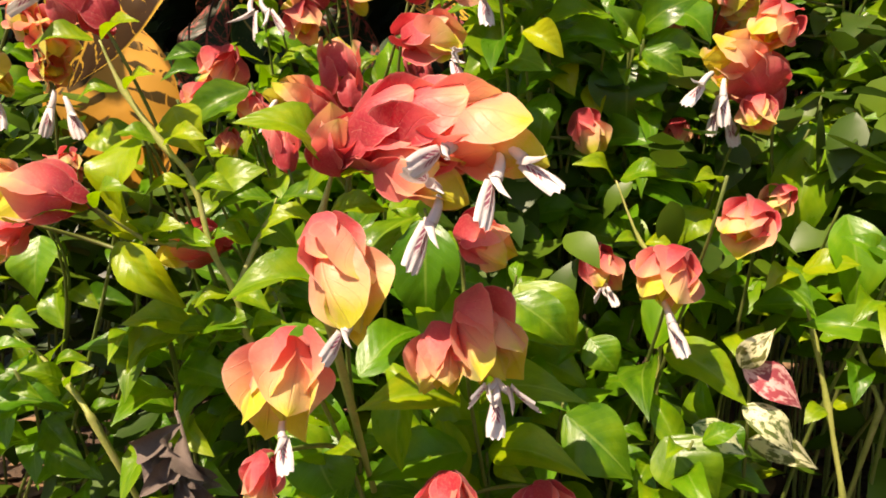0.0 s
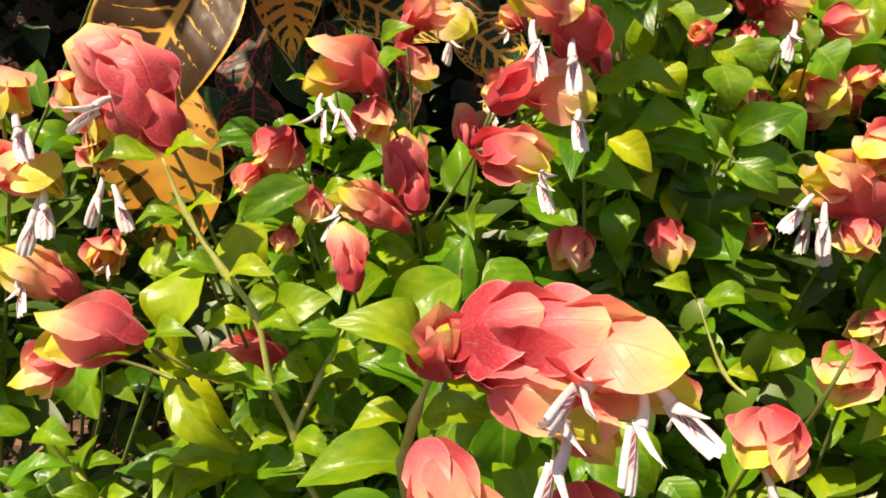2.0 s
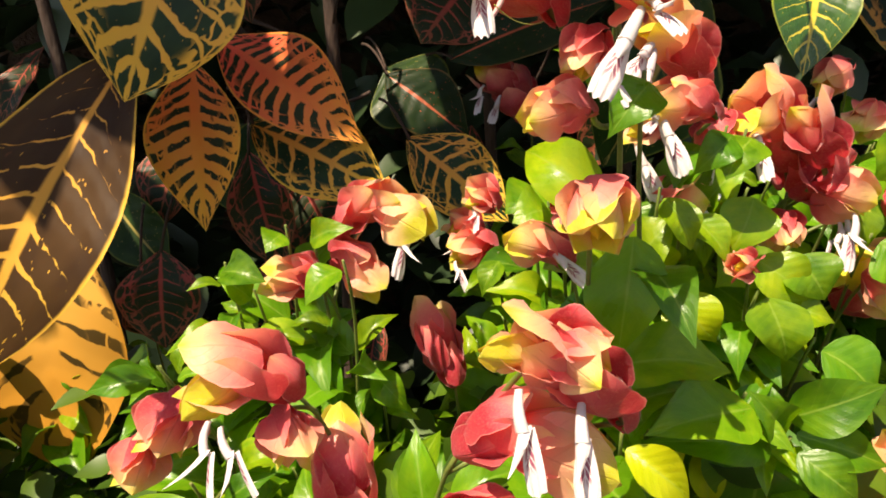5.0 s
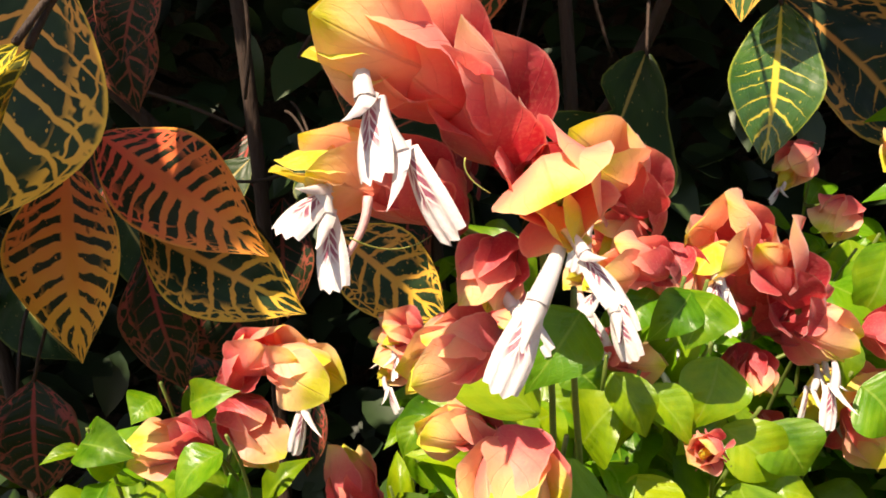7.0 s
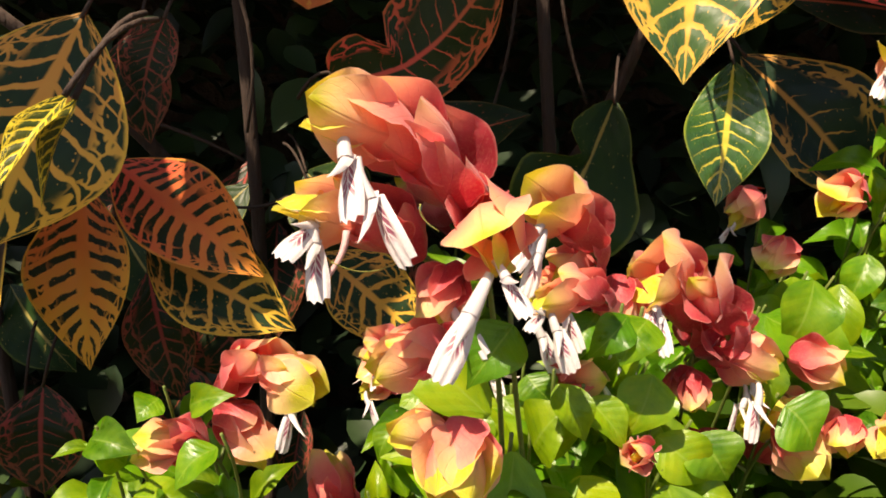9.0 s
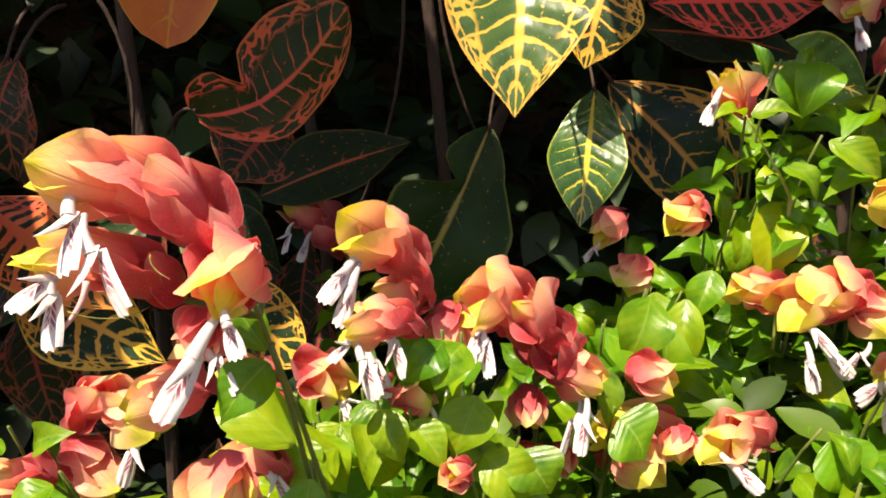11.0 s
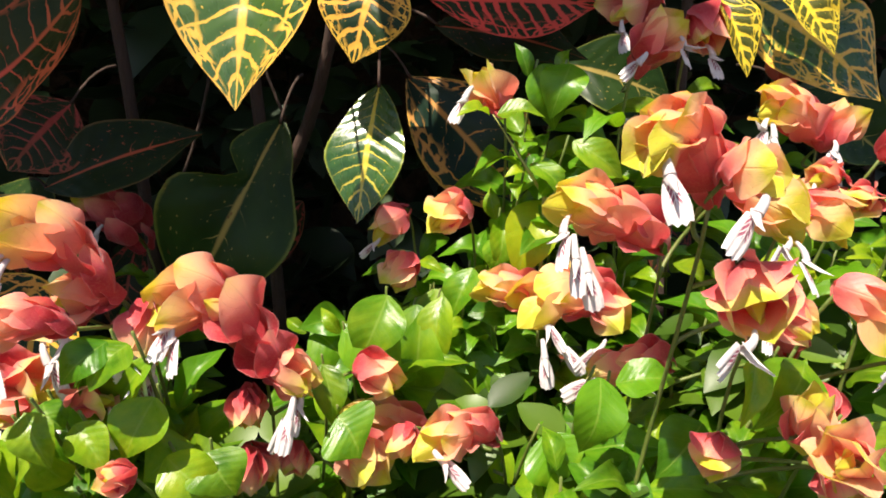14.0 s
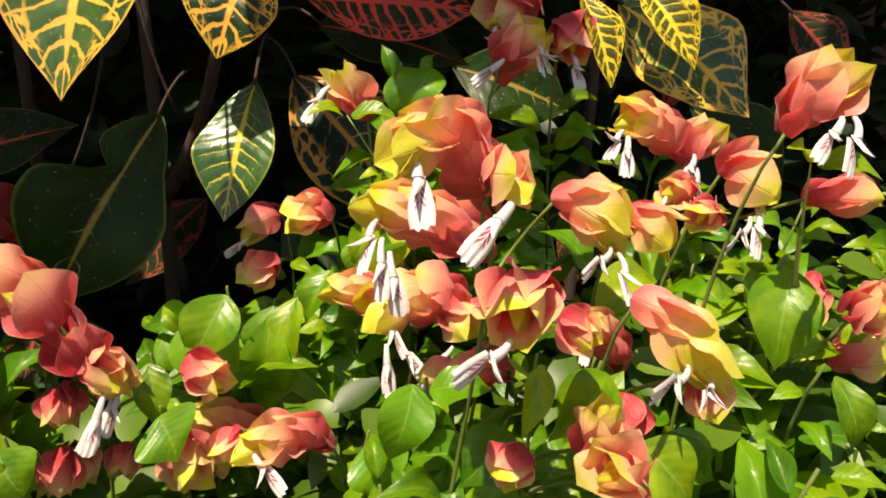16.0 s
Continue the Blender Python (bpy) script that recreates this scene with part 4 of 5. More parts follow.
flowering((0.224, 0.635, 0.963), (0.253, 0.620, 0.942), 0.030, 0.25, (0.232, 0.604, 0.920), (0.247, 0.604, 0.931))
flowering((0.216, 0.640, 0.951), (0.213, 0.630, 0.928), 0.025, 0.00)
flowering((0.152, 0.600, 1.025), (0.114, 0.570, 1.046), 0.036, 0.35, (0.108, 0.553, 1.022), (0.101, 0.553, 1.036))
flowering((0.147, 0.560, 1.015), (0.109, 0.545, 1.012), 0.024, 0.20, (0.121, 0.531, 0.992), (0.104, 0.531, 1.014))
flowering((0.168, 0.610, 1.014), (0.163, 0.600, 0.981), 0.029, 0.00, (0.165, 0.585, 0.961), (0.158, 0.585, 0.978))
flowering((0.076, 0.660, 0.963), (0.104, 0.640, 0.942), 0.034, 0.20, (0.109, 0.623, 0.938), (0.113, 0.623, 0.953))
flowering((0.338, 0.790, 1.041), (0.307, 0.780, 1.010), 0.030, 0.10, (0.298, 0.764, 1.006))
flowering((0.376, 0.725, 1.044), (0.344, 0.715, 1.025), 0.032, 0.20)
flowering((0.334, 0.740, 1.008), (0.315, 0.730, 0.983), 0.030, 0.10)
flowering((0.404, 0.720, 1.117), (0.374, 0.705, 1.139), 0.035, 0.20, (0.357, 0.687, 1.113))
flowering((0.426, 0.690, 0.979), (0.366, 0.675, 0.990), 0.030, 0.10)
flowering((0.471, 0.670, 0.977), (0.394, 0.655, 0.966), 0.045, 0.25, (0.416, 0.633, 0.957), (0.408, 0.633, 0.933), (0.431, 0.633, 0.940))
flowering((0.450, 0.665, 0.983), (0.466, 0.650, 0.954), 0.032, 0.20, (0.429, 0.633, 0.942))
flowering((0.485, 0.615, 0.950), (0.419, 0.600, 0.948), 0.029, 0.10, (0.403, 0.585, 0.946), (0.417, 0.585, 0.926), tone=-.25)
flowering((0.460, 0.585, 1.034), (0.381, 0.560, 1.062), 0.036, 0.10, (0.391, 0.542, 1.018), (0.378, 0.542, 1.035), (0.401, 0.542, 1.010))
flowering((0.436, 0.500, 1.068), (0.389, 0.468, 1.077), 0.029, 0.48, (0.395, 0.452, 1.068), (0.405, 0.455, 1.066))
flowering((0.430, 0.482, 1.078), (0.434, 0.452, 1.068), 0.024, 0.32, (0.412, 0.441, 1.056), (0.408, 0.441, 1.045))
flowering((0.446, 0.485, 1.038), (0.436, 0.460, 1.014), 0.039, 0.10, (0.409, 0.441, 1.009))
flowering((0.472, 0.500, 1.017), (0.481, 0.490, 1.003), 0.021, 0.10)
flowering((0.499, 0.580, 1.066), (0.535, 0.560, 1.026), 0.035, 0.20, (0.502, 0.540, 1.025), (0.532, 0.540, 1.010), tone=.2)
flowering((0.541, 0.575, 1.057), (0.560, 0.560, 1.025), 0.030, 0.20, tone=.2)
flowering((0.515, 0.510, 1.022), (0.550, 0.485, 0.973), 0.036, 0.12, (0.505, 0.466, 0.985), (0.530, 0.466, 0.980), tone=.22)
flowering((0.546, 0.500, 0.986), (0.553, 0.490, 0.966), 0.025, 0.00)
flowering((0.541, 0.575, 0.962), (0.509, 0.560, 0.989), 0.027, 0.30, (0.505, 0.545, 0.979))
flowering((0.637, 0.680, 1.090), (0.571, 0.660, 1.106), 0.041, 0.20, (0.573, 0.639, 1.078), (0.556, 0.639, 1.090))
flowering((0.638, 0.680, 1.086), (0.663, 0.665, 1.096), 0.034, 0.30, (0.632, 0.647, 1.053), (0.624, 0.647, 1.069))
flowering((0.632, 0.650, 1.062), (0.598, 0.640, 1.059), 0.028, 0.10, (0.590, 0.625, 1.050))
flowering((0.619, 0.600, 1.082), (0.636, 0.580, 1.046), 0.036, 0.30, (0.604, 0.562, 1.032), (0.624, 0.562, 1.032))
flowering((0.622, 0.610, 1.056), (0.600, 0.600, 1.043), 0.026, 0.10)
flowering((0.607, 0.530, 1.106), (0.631, 0.505, 1.115), 0.038, 0.40, (0.591, 0.486, 1.091), (0.613, 0.486, 1.084))
flowering((0.649, 0.560, 1.067), (0.687, 0.545, 1.060), 0.030, 0.10)
flowering((0.496, 0.690, 1.153), (0.524, 0.675, 1.165), 0.034, 0.20, (0.471, 0.657, 1.137), (0.520, 0.657, 1.144))
flowering((0.554, 0.715, 1.189), (0.556, 0.700, 1.154), 0.040, 0.10, (0.557, 0.680, 1.140), tone=-.3)
flowering((0.506, 0.715, 1.143), (0.538, 0.700, 1.171), 0.034, 0.15, (0.537, 0.690, 1.148), tone=.22)
flowering((0.551, 0.770, 1.204), (0.502, 0.750, 1.183), 0.041, 0.20, (0.501, 0.729, 1.163), tone=-.3)
flowering((0.696, 0.800, 1.138), (0.698, 0.790, 1.181), 0.034, 0.00)
flowering((0.661, 0.530, 1.002), (0.665, 0.510, 0.991), 0.031, 0.30)
flowering((0.712, 0.620, 1.008), (0.708, 0.610, 0.968), 0.021, 0.00)
flowering((0.668, 0.550, 0.968), (0.699, 0.540, 0.963), 0.027, 0.20)
flowering((0.523, 0.530, 0.963), (0.513, 0.520, 0.928), 0.028, 0.00)
flowering((0.370, 0.625, 0.907), (0.312, 0.600, 0.908), 0.034, 0.20, (0.339, 0.582, 0.897))
flowering((0.313, 0.630, 0.919), (0.305, 0.620, 0.904), 0.023, 0.00)
flowering((0.278, 0.640, 0.908), (0.288, 0.620, 0.885), 0.035, 0.10)
flowering((0.283, 0.640, 0.956), (0.309, 0.625, 0.940), 0.028, 0.10)
flowering((0.227, 0.620, 0.969), (0.250, 0.605, 0.948), 0.027, 0.30, (0.237, 0.590, 0.926), (0.248, 0.590, 0.925))
flowering((0.214, 0.625, 0.953), (0.216, 0.615, 0.932), 0.021, 0.00)
flowering((0.460, 0.520, 0.944), (0.448, 0.510, 0.929), 0.025, 0.10)
flowering((0.512, 0.500, 0.933), (0.508, 0.490, 0.918), 0.028, 0.10)
flowering((0.214, 0.630, 0.914), (0.211, 0.620, 0.888), 0.027, 0.10)
flowering((0.241, 0.660, 0.900), (0.239, 0.650, 0.882), 0.025, 0.10)
flowering((0.079, 0.480, 1.065), (0.030, 0.450, 1.093), 0.031, 0.22, (0.052, 0.434, 1.059), (0.040, 0.434, 1.073))
flowering((0.058, 0.478, 1.055), (0.021, 0.455, 1.070), 0.026, 0.18, (0.021, 0.443, 1.064), (0.030, 0.443, 1.049))
flowering((0.083, 0.480, 1.067), (0.080, 0.440, 1.051), 0.030, 0.10, (0.063, 0.430, 1.029), (0.087, 0.430, 1.048))
flowering((0.072, 0.475, 1.050), (0.063, 0.470, 1.031), 0.019, 0.10, (0.077, 0.459, 1.024))
flowering((-0.069, 0.630, 0.920), (-0.101, 0.615, 0.913), 0.030, 0.20)
flowering((-0.056, 0.635, 0.948), (0.001, 0.615, 0.939), 0.031, 0.40, (-0.014, 0.598, 0.928), (-0.007, 0.598, 0.935))
flowering((-0.059, 0.635, 0.940), (-0.031, 0.620, 0.900), 0.029, 0.20)
flowering((0.013, 0.635, 0.847), (-0.004, 0.675, 0.890), 0.036, 0.05, tone=-0.14)
flowering((0.070, 0.475, 1.023), (0.043, 0.460, 1.015), 0.018, 0.15)
flowering((0.071, 0.475, 0.995), (0.068, 0.458, 0.975), 0.030, 0.05, tone=.30)
flowering((0.276, 0.670, 0.880), (0.305, 0.655, 0.878), 0.032, 0.20)
flowering((0.213, 0.645, 0.910), (0.222, 0.635, 0.880), 0.025, 0.10)
flowering((0.137, 0.610, 1.008), (0.113, 0.600, 0.999), 0.024, 0.20, (0.127, 0.587, 0.970))
flowering((0.167, 0.620, 1.001), (0.172, 0.610, 0.978), 0.022, 0.10, (0.164, 0.597, 0.956))
flowering((0.078, 0.570, 0.939), (0.045, 0.555, 0.947), 0.026, 0.30, (0.079, 0.540, 0.939))
flowering((0.047, 0.780, 0.909), (0.008, 0.760, 0.891), 0.036, 0.10, (0.020, 0.742, 0.877))
flowering((0.331, 0.675, 0.883), (0.265, 0.660, 0.889), 0.036, 0.30, (0.286, 0.642, 0.882))
flowering((0.096, 0.920, 1.000), (0.044, 0.900, 1.048), 0.054, 0.20, (0.054, 0.874, 1.005), (0.036, 0.874, 1.014), tone=-.3)
flowering((0.269, 0.560, 0.821), (0.236, 0.545, 0.823), 0.034, 0.20, (0.246, 0.528, 0.784), (0.227, 0.528, 0.795))
flowering((-0.218, 0.510, 1.031), (-0.178, 0.490, 1.018), 0.024, 0.20, (-0.180, 0.476, 1.003), (-0.172, 0.476, 1.013), tone=.2)
flowering((-0.104, 0.510, 0.843), (-0.100, 0.500, 0.816), 0.022, 0.00)
flowering((-0.120, 0.500, 0.819), (-0.119, 0.490, 0.799), 0.017, 0.00)
flowering((0.072, 0.500, 0.814), (0.066, 0.490, 0.791), 0.030, 0.10)
flowering((0.045, 0.660, 0.960), (0.025, 0.650, 0.952), 0.025, 0.30, (0.028, 0.636, 0.947))
flowering((0.038, 0.800, 0.914), (0.011, 0.790, 0.905), 0.031, 0.30, (0.012, 0.774, 0.888))
flowering((0.233, 0.615, 0.970), (0.202, 0.600, 1.005), 0.044, 0.30, tone=-0.38)
flowering((0.132, 0.600, 0.965), (0.156, 0.585, 0.960), 0.026, 0.20, (0.158, 0.570, 0.951))
flowering((0.167, 0.560, 0.939), (0.155, 0.550, 0.939), 0.018, 0.10, tone=-0.1)
flowering((0.488, 0.500, 0.951), (0.495, 0.490, 0.980), 0.024, 0.00, tone=0.05)
flowering((0.498, 0.470, 0.948), (0.468, 0.455, 0.953), 0.030, 0.20)
flowering((-0.251, 0.510, 0.895), (-0.229, 0.490, 0.865), 0.034, 0.20, tone=0.25)
flowering((-0.277, 0.520, 0.913), (-0.250, 0.500, 0.884), 0.032, 0.20, tone=0.28)
FLOWERING = True
for entry in QUEUE:
    flowering(*entry[:4], *entry[4], tone=entry[5])


def beside(place):
    """The plant whose flower spike stands nearest to a place."""
    return min(STANDING, key=lambda e: (e[0] - place).length)[2]


def thread(name, a, b, sag, thick, material, label):
    """A fine hanging thread or withered tube left on a spike."""
    a, b = Vector(a), Vector(b)
    pts = curve_points(a, b, Vector(sag), 9)
    hang(name, tube_mesh(name, pts, [thick * (1 - 0.05 * i) for i in range(10)], material, 6), beside(a), Matrix.Identity(4))["label"] = label


thread("style", (0.034, 0.452, 1.058), (0.052, 0.470, 1.054), (0, 0, -0.003), 0.00022, PALE_STEM, "fine pale thread of a spent flower")
thread("style", (0.060, 0.452, 1.074), (0.065, 0.452, 1.066), (-0.002, 0, 0), 0.0002, PALE_STEM, "fine pale thread of a spent flower")
thread("withered_flower", (0.038, 0.458, 1.066), (0.030, 0.452, 1.051), (0.002, 0, 0), 0.0012, FADED, "withered pinkish flower tube")


# single well-lit leaves on branches of their own
def sunlit_leaf(base, tip, width, yellow):
    base, tip = Vector(base), Vector(tip)
    back = Vector((dice.uniform(-0.2, 0.2), 0.5, -0.5)).normalized()
    pts = stem_down(base + Vector((0, 0.008, 0.004)), back)
    plant = root("shrimp_plant", pts[-1], "leafy shrimp plant branch with pointed " + ("yellow-green" if yellow > 0.6 else "green") + " leaves", "plant", "leafy branches of the shrimp plant")
    hang("stem", tube_mesh("stem", pts, [0.0009 + 0.0005 * min(1, i / 6) for i in range(len(pts))], STEM, 7), plant, Matrix.Identity(4))
    leaf_at(plant, base, tip, width * 1.05, yellow, Vector((-0.15, -0.75, 0.6)), dice.uniform(-0.25, 0.25))
    leafy(plant, pts, 0.02, 0.12, 0.05, 0.25)


def bare_branch(thick, *points, joins=None):
    """A branch whose jointed stem shows, with small leaves at its joints; a side branch ends on the plant that it joins."""
    pts = [Vector(p) for p in points]
    fine = []
    for k in range(len(pts) - 1):
        a, b = pts[max(k - 1, 0)], pts[min(k + 2, len(pts) - 1)]
        p, q = pts[k], pts[k + 1]
        for i in range(4):
            t = i / 4
            fine.append(0.5 * (2 * p + (q - a) * t + (2 * a - 5 * p + 4 * q - b) * t * t + (3 * p - a - 3 * q + b) * t ** 3))
    fine.append(pts[-1])
    plant = joins
    if not joins:
        foot = Vector((pts[-1].x, max(0.6, pts[-1].y + 0.12), GROUND - 0.01))
        fine += [pts[-1].lerp(foot, t) + Vector((0, 0, -0.03 * math.sin(math.pi * t))) for t in (0.25, 0.5, 0.75, 1.0)]
        plant = root("shrimp_plant", foot, "shrimp plant branch with a jointed bare stem and small leaves", "plant", "leafy branches of the shrimp plant")
    radii = []
    for i in range(len(fine)):
        joint = 1.35 if i % 4 == 0 else 0.9
        radii.append(thick * 0.5 * joint * (0.25 + 0.75 * min(1, i / 5)))
    hang("stem", tube_mesh("stem", fine, radii, PALE_STEM, 8), plant, Matrix.Identity(4))
    for k, p in enumerate(pts[:-1]):
        for s in (1, -1):
            way = Vector((s * dice.uniform(0.5, 1), -0.3, dice.uniform(-0.2, 0.5))).normalized()
            ln = dice.uniform(0.014, 0.028) * (1.4 if k == 0 else 1.0)
            leaf_at(plant, p + way * 0.003, p + way * (0.003 + ln), ln * 0.6, dice.uniform(0.3, 0.7))
    return plant


sunlit_leaf((-0.132, 0.385, 0.817), (-0.144, 0.370, 0.777), 0.032, .8)
sunlit_leaf((-0.120, 0.410, 0.835), (-0.105, 0.400, 0.805), 0.029, .7)
sunlit_leaf((-0.105, 0.410, 0.783), (-0.068, 0.400, 0.794), 0.025, .45)
sunlit_leaf((-0.117, 0.400, 0.711), (-0.162, 0.385, 0.685), 0.025, .5)
sunlit_leaf((-0.226, 0.430, 0.761), (-0.222, 0.415, 0.723), 0.028, .2)
sunlit_leaf((-0.144, 0.370, 0.764), (-0.112, 0.360, 0.726), 0.018, .6)
sunlit_leaf((0.175, 0.560, 0.857), (0.172, 0.550, 0.795), 0.055, .1)
sunlit_leaf((0.167, 0.550, 0.737), (0.172, 0.540, 0.694), 0.029, .3)
sunlit_leaf((0.223, 0.510, 0.740), (0.193, 0.500, 0.715), 0.025, .5)
sunlit_leaf((0.319, 0.570, 0.795), (0.303, 0.550, 0.685), 0.052, .3)
sunlit_leaf((0.298, 0.470, 0.739), (0.303, 0.450, 0.674), 0.034, .2)
sunlit_leaf((0.101, 0.410, 0.633), (0.143, 0.390, 0.605), 0.040, .3)
sunlit_leaf((0.159, 0.400, 0.620), (0.180, 0.380, 0.586), 0.039, .4)
sunlit_leaf((0.023, 0.390, 0.765), (0.023, 0.380, 0.700), 0.037, .1)
sunlit_leaf((-0.039, 0.340, 0.663), (-0.031, 0.330, 0.625), 0.034, .1)
sunlit_leaf((0.011, 0.360, 0.687), (0.003, 0.350, 0.630), 0.026, .35)
sunlit_leaf((0.076, 0.430, 0.713), (0.105, 0.420, 0.670), 0.041, .4)
sunlit_leaf((0.199, 0.420, 0.614), (0.209, 0.410, 0.603), 0.021, .2)
sunlit_leaf((-0.261, 0.440, 0.674), (-0.235, 0.430, 0.652), 0.034, .4)
sunlit_leaf((0.124, 0.450, 0.668), (0.139, 0.440, 0.647), 0.026, .3)
sunlit_leaf((0.001, 0.380, 0.813), (-0.040, 0.370, 0.791), 0.027, .4)
sunlit_leaf((0.095, 0.510, 0.968), (0.092, 0.500, 0.915), 0.032, .25)
sunlit_leaf((0.155, 0.520, 0.881), (0.104, 0.500, 0.875), 0.035, .3)
sunlit_leaf((-0.115, 0.510, 0.836), (-0.161, 0.500, 0.818), 0.022, .3)
sunlit_leaf((-0.171, 0.610, 0.868), (-0.211, 0.600, 0.867), 0.018, .2)
sunlit_leaf((0.015, 0.460, 0.804), (0.045, 0.450, 0.769), 0.028, .3)
sunlit_leaf((0.177, 0.560, 0.922), (0.180, 0.550, 0.890), 0.032, .4)
sunlit_leaf((0.135, 0.570, 0.923), (0.147, 0.560, 0.896), 0.029, .85)
sunlit_leaf((0.151, 0.560, 0.840), (0.147, 0.550, 0.804), 0.018, .9)
sunlit_leaf((0.117, 0.560, 0.855), (0.137, 0.550, 0.831), 0.026, 1.)
sunlit_leaf((0.213, 0.570, 0.888), (0.243, 0.560, 0.865), 0.037, .2)
sunlit_leaf((0.357, 0.770, 0.975), (0.353, 0.760, 0.908), 0.039, .4)
sunlit_leaf((0.394, 0.720, 0.891), (0.317, 0.710, 0.915), 0.037, .35)
sunlit_leaf((0.431, 0.710, 1.051), (0.399, 0.700, 0.998), 0.038, .85)
sunlit_leaf((0.429, 0.710, 1.151), (0.440, 0.700, 1.105), 0.033, .25)
sunlit_leaf((0.414, 0.690, 1.080), (0.439, 0.680, 1.053), 0.018, .4)
sunlit_leaf((0.375, 0.710, 1.003), (0.359, 0.700, 0.965), 0.025, .3)
sunlit_leaf((0.088, 0.590, 0.953), (0.100, 0.580, 0.920), 0.032, .4)
sunlit_leaf((0.089, 0.470, 1.032), (0.073, 0.460, 1.015), 0.019, .1)
sunlit_leaf((0.158, 0.630, 0.955), (0.148, 0.620, 0.919), 0.028, .3)
sunlit_leaf((0.442, 0.680, 1.095), (0.474, 0.670, 1.066), 0.023, .45)
sunlit_leaf((0.397, 0.720, 1.026), (0.397, 0.710, 0.995), 0.021, .35)
sunlit_leaf((0.644, 0.560, 1.024), (0.620, 0.550, 0.969), 0.039, .35)
sunlit_leaf((0.512, 0.540, 0.976), (0.489, 0.530, 0.940), 0.032, .3)
sunlit_leaf((0.540, 0.530, 0.939), (0.567, 0.520, 0.902), 0.032, .3)
sunlit_leaf((0.634, 0.510, 0.975), (0.644, 0.500, 0.934), 0.019, .4)
sunlit_leaf((0.462, 0.540, 0.944), (0.432, 0.530, 0.920), 0.033, .2)
sunlit_leaf((0.421, 0.560, 0.963), (0.453, 0.550, 0.962), 0.023, .1)
sunlit_leaf((0.397, 0.700, 0.970), (0.368, 0.690, 0.973), 0.025, .2)
sunlit_leaf((0.076, 0.580, 0.956), (0.087, 0.570, 0.928), 0.027, .5)
sunlit_leaf((0.108, 0.600, 0.954), (0.127, 0.590, 0.929), 0.017, .3)
sunlit_leaf((0.157, 0.600, 0.964), (0.148, 0.590, 0.938), 0.020, .2)
sunlit_leaf((0.179, 0.580, 0.938), (0.202, 0.570, 0.913), 0.029, .5)
sunlit_leaf((0.105, 0.600, 0.938), (0.093, 0.590, 0.927), 0.015, .4)
sunlit_leaf((0.159, 0.570, 1.005), (0.140, 0.560, 0.987), 0.019, .1)
sunlit_leaf((0.279, 0.720, 0.968), (0.245, 0.710, 0.965), 0.025, .05)
sunlit_leaf((0.302, 0.700, 0.966), (0.294, 0.690, 0.939), 0.030, .2)
sunlit_leaf((0.200, 0.580, 0.938), (0.212, 0.570, 0.916), 0.032, .35)
sunlit_leaf((0.402, 0.720, 1.041), (0.395, 0.710, 0.995), 0.019, .4)
sunlit_leaf((0.156, 0.630, 0.952), (0.143, 0.620, 0.917), 0.025, .35)
sunlit_leaf((0.179, 0.610, 0.923), (0.203, 0.600, 0.900), 0.035, .35)
sunlit_leaf((0.255, 0.720, 0.962), (0.286, 0.710, 0.929), 0.036, .3)
sunlit_leaf((0.130, 0.600, 0.971), (0.159, 0.590, 0.998), 0.021, .3)
sunlit_leaf((0.087, 0.620, 0.946), (0.106, 0.610, 0.922), 0.019, .5)
sunlit_leaf((0.354, 0.770, 0.973), (0.346, 0.760, 0.908), 0.040, .4)
sunlit_leaf((0.373, 0.720, 0.933), (0.397, 0.710, 0.894), 0.040, .25)
sunlit_leaf((0.393, 0.600, 0.917), (0.407, 0.590, 0.887), 0.038, .2)
sunlit_leaf((0.412, 0.560, 0.967), (0.401, 0.550, 0.927), 0.029, .1)
sunlit_leaf((-0.113, 0.630, 0.910), (-0.129, 0.620, 0.928), 0.018, .3)
sunlit_leaf((-0.047, 0.590, 0.937), (-0.069, 0.580, 0.924), 0.022, .3)
sunlit_leaf((0.044, 0.630, 0.929), (0.032, 0.620, 0.910), 0.016, .4)
sunlit_leaf((0.115, 0.600, 0.966), (0.123, 0.590, 0.952), 0.023, .3)
sunlit_leaf((0.130, 0.580, 0.929), (0.115, 0.570, 0.957), 0.021, .6)
sunlit_leaf((0.157, 0.620, 0.955), (0.151, 0.610, 0.917), 0.025, .4)
sunlit_leaf((0.169, 0.620, 0.917), (0.203, 0.610, 0.892), 0.032, .4)
sunlit_leaf((0.334, 0.720, 0.975), (0.328, 0.710, 0.927), 0.033, .3)
sunlit_leaf((0.193, 0.580, 0.907), (0.219, 0.570, 0.906), 0.023, .5)
sunlit_leaf((0.327, 0.700, 0.914), (0.332, 0.690, 0.976), 0.037, .35)
sunlit_leaf((0.261, 0.640, 0.961), (0.270, 0.630, 0.924), 0.021, .45)
sunlit_leaf((0.151, 0.600, 0.955), (0.175, 0.590, 0.994), 0.024, .3)
sunlit_leaf((0.292, 0.760, 0.951), (0.309, 0.750, 0.925), 0.032, .1)
sunlit_leaf((0.504, 0.550, 0.929), (0.530, 0.540, 0.970), 0.030, .35)
sunlit_leaf((0.542, 0.530, 0.937), (0.575, 0.520, 0.912), 0.031, .3)
sunlit_leaf((0.179, 0.600, 0.916), (0.208, 0.590, 0.925), 0.034, .45)
sunlit_leaf((-0.037, 0.620, 0.861), (-0.015, 0.610, 0.843), 0.020, .3)
sunlit_leaf((-0.120, 0.520, 0.841), (-0.162, 0.510, 0.810), 0.025, .3)
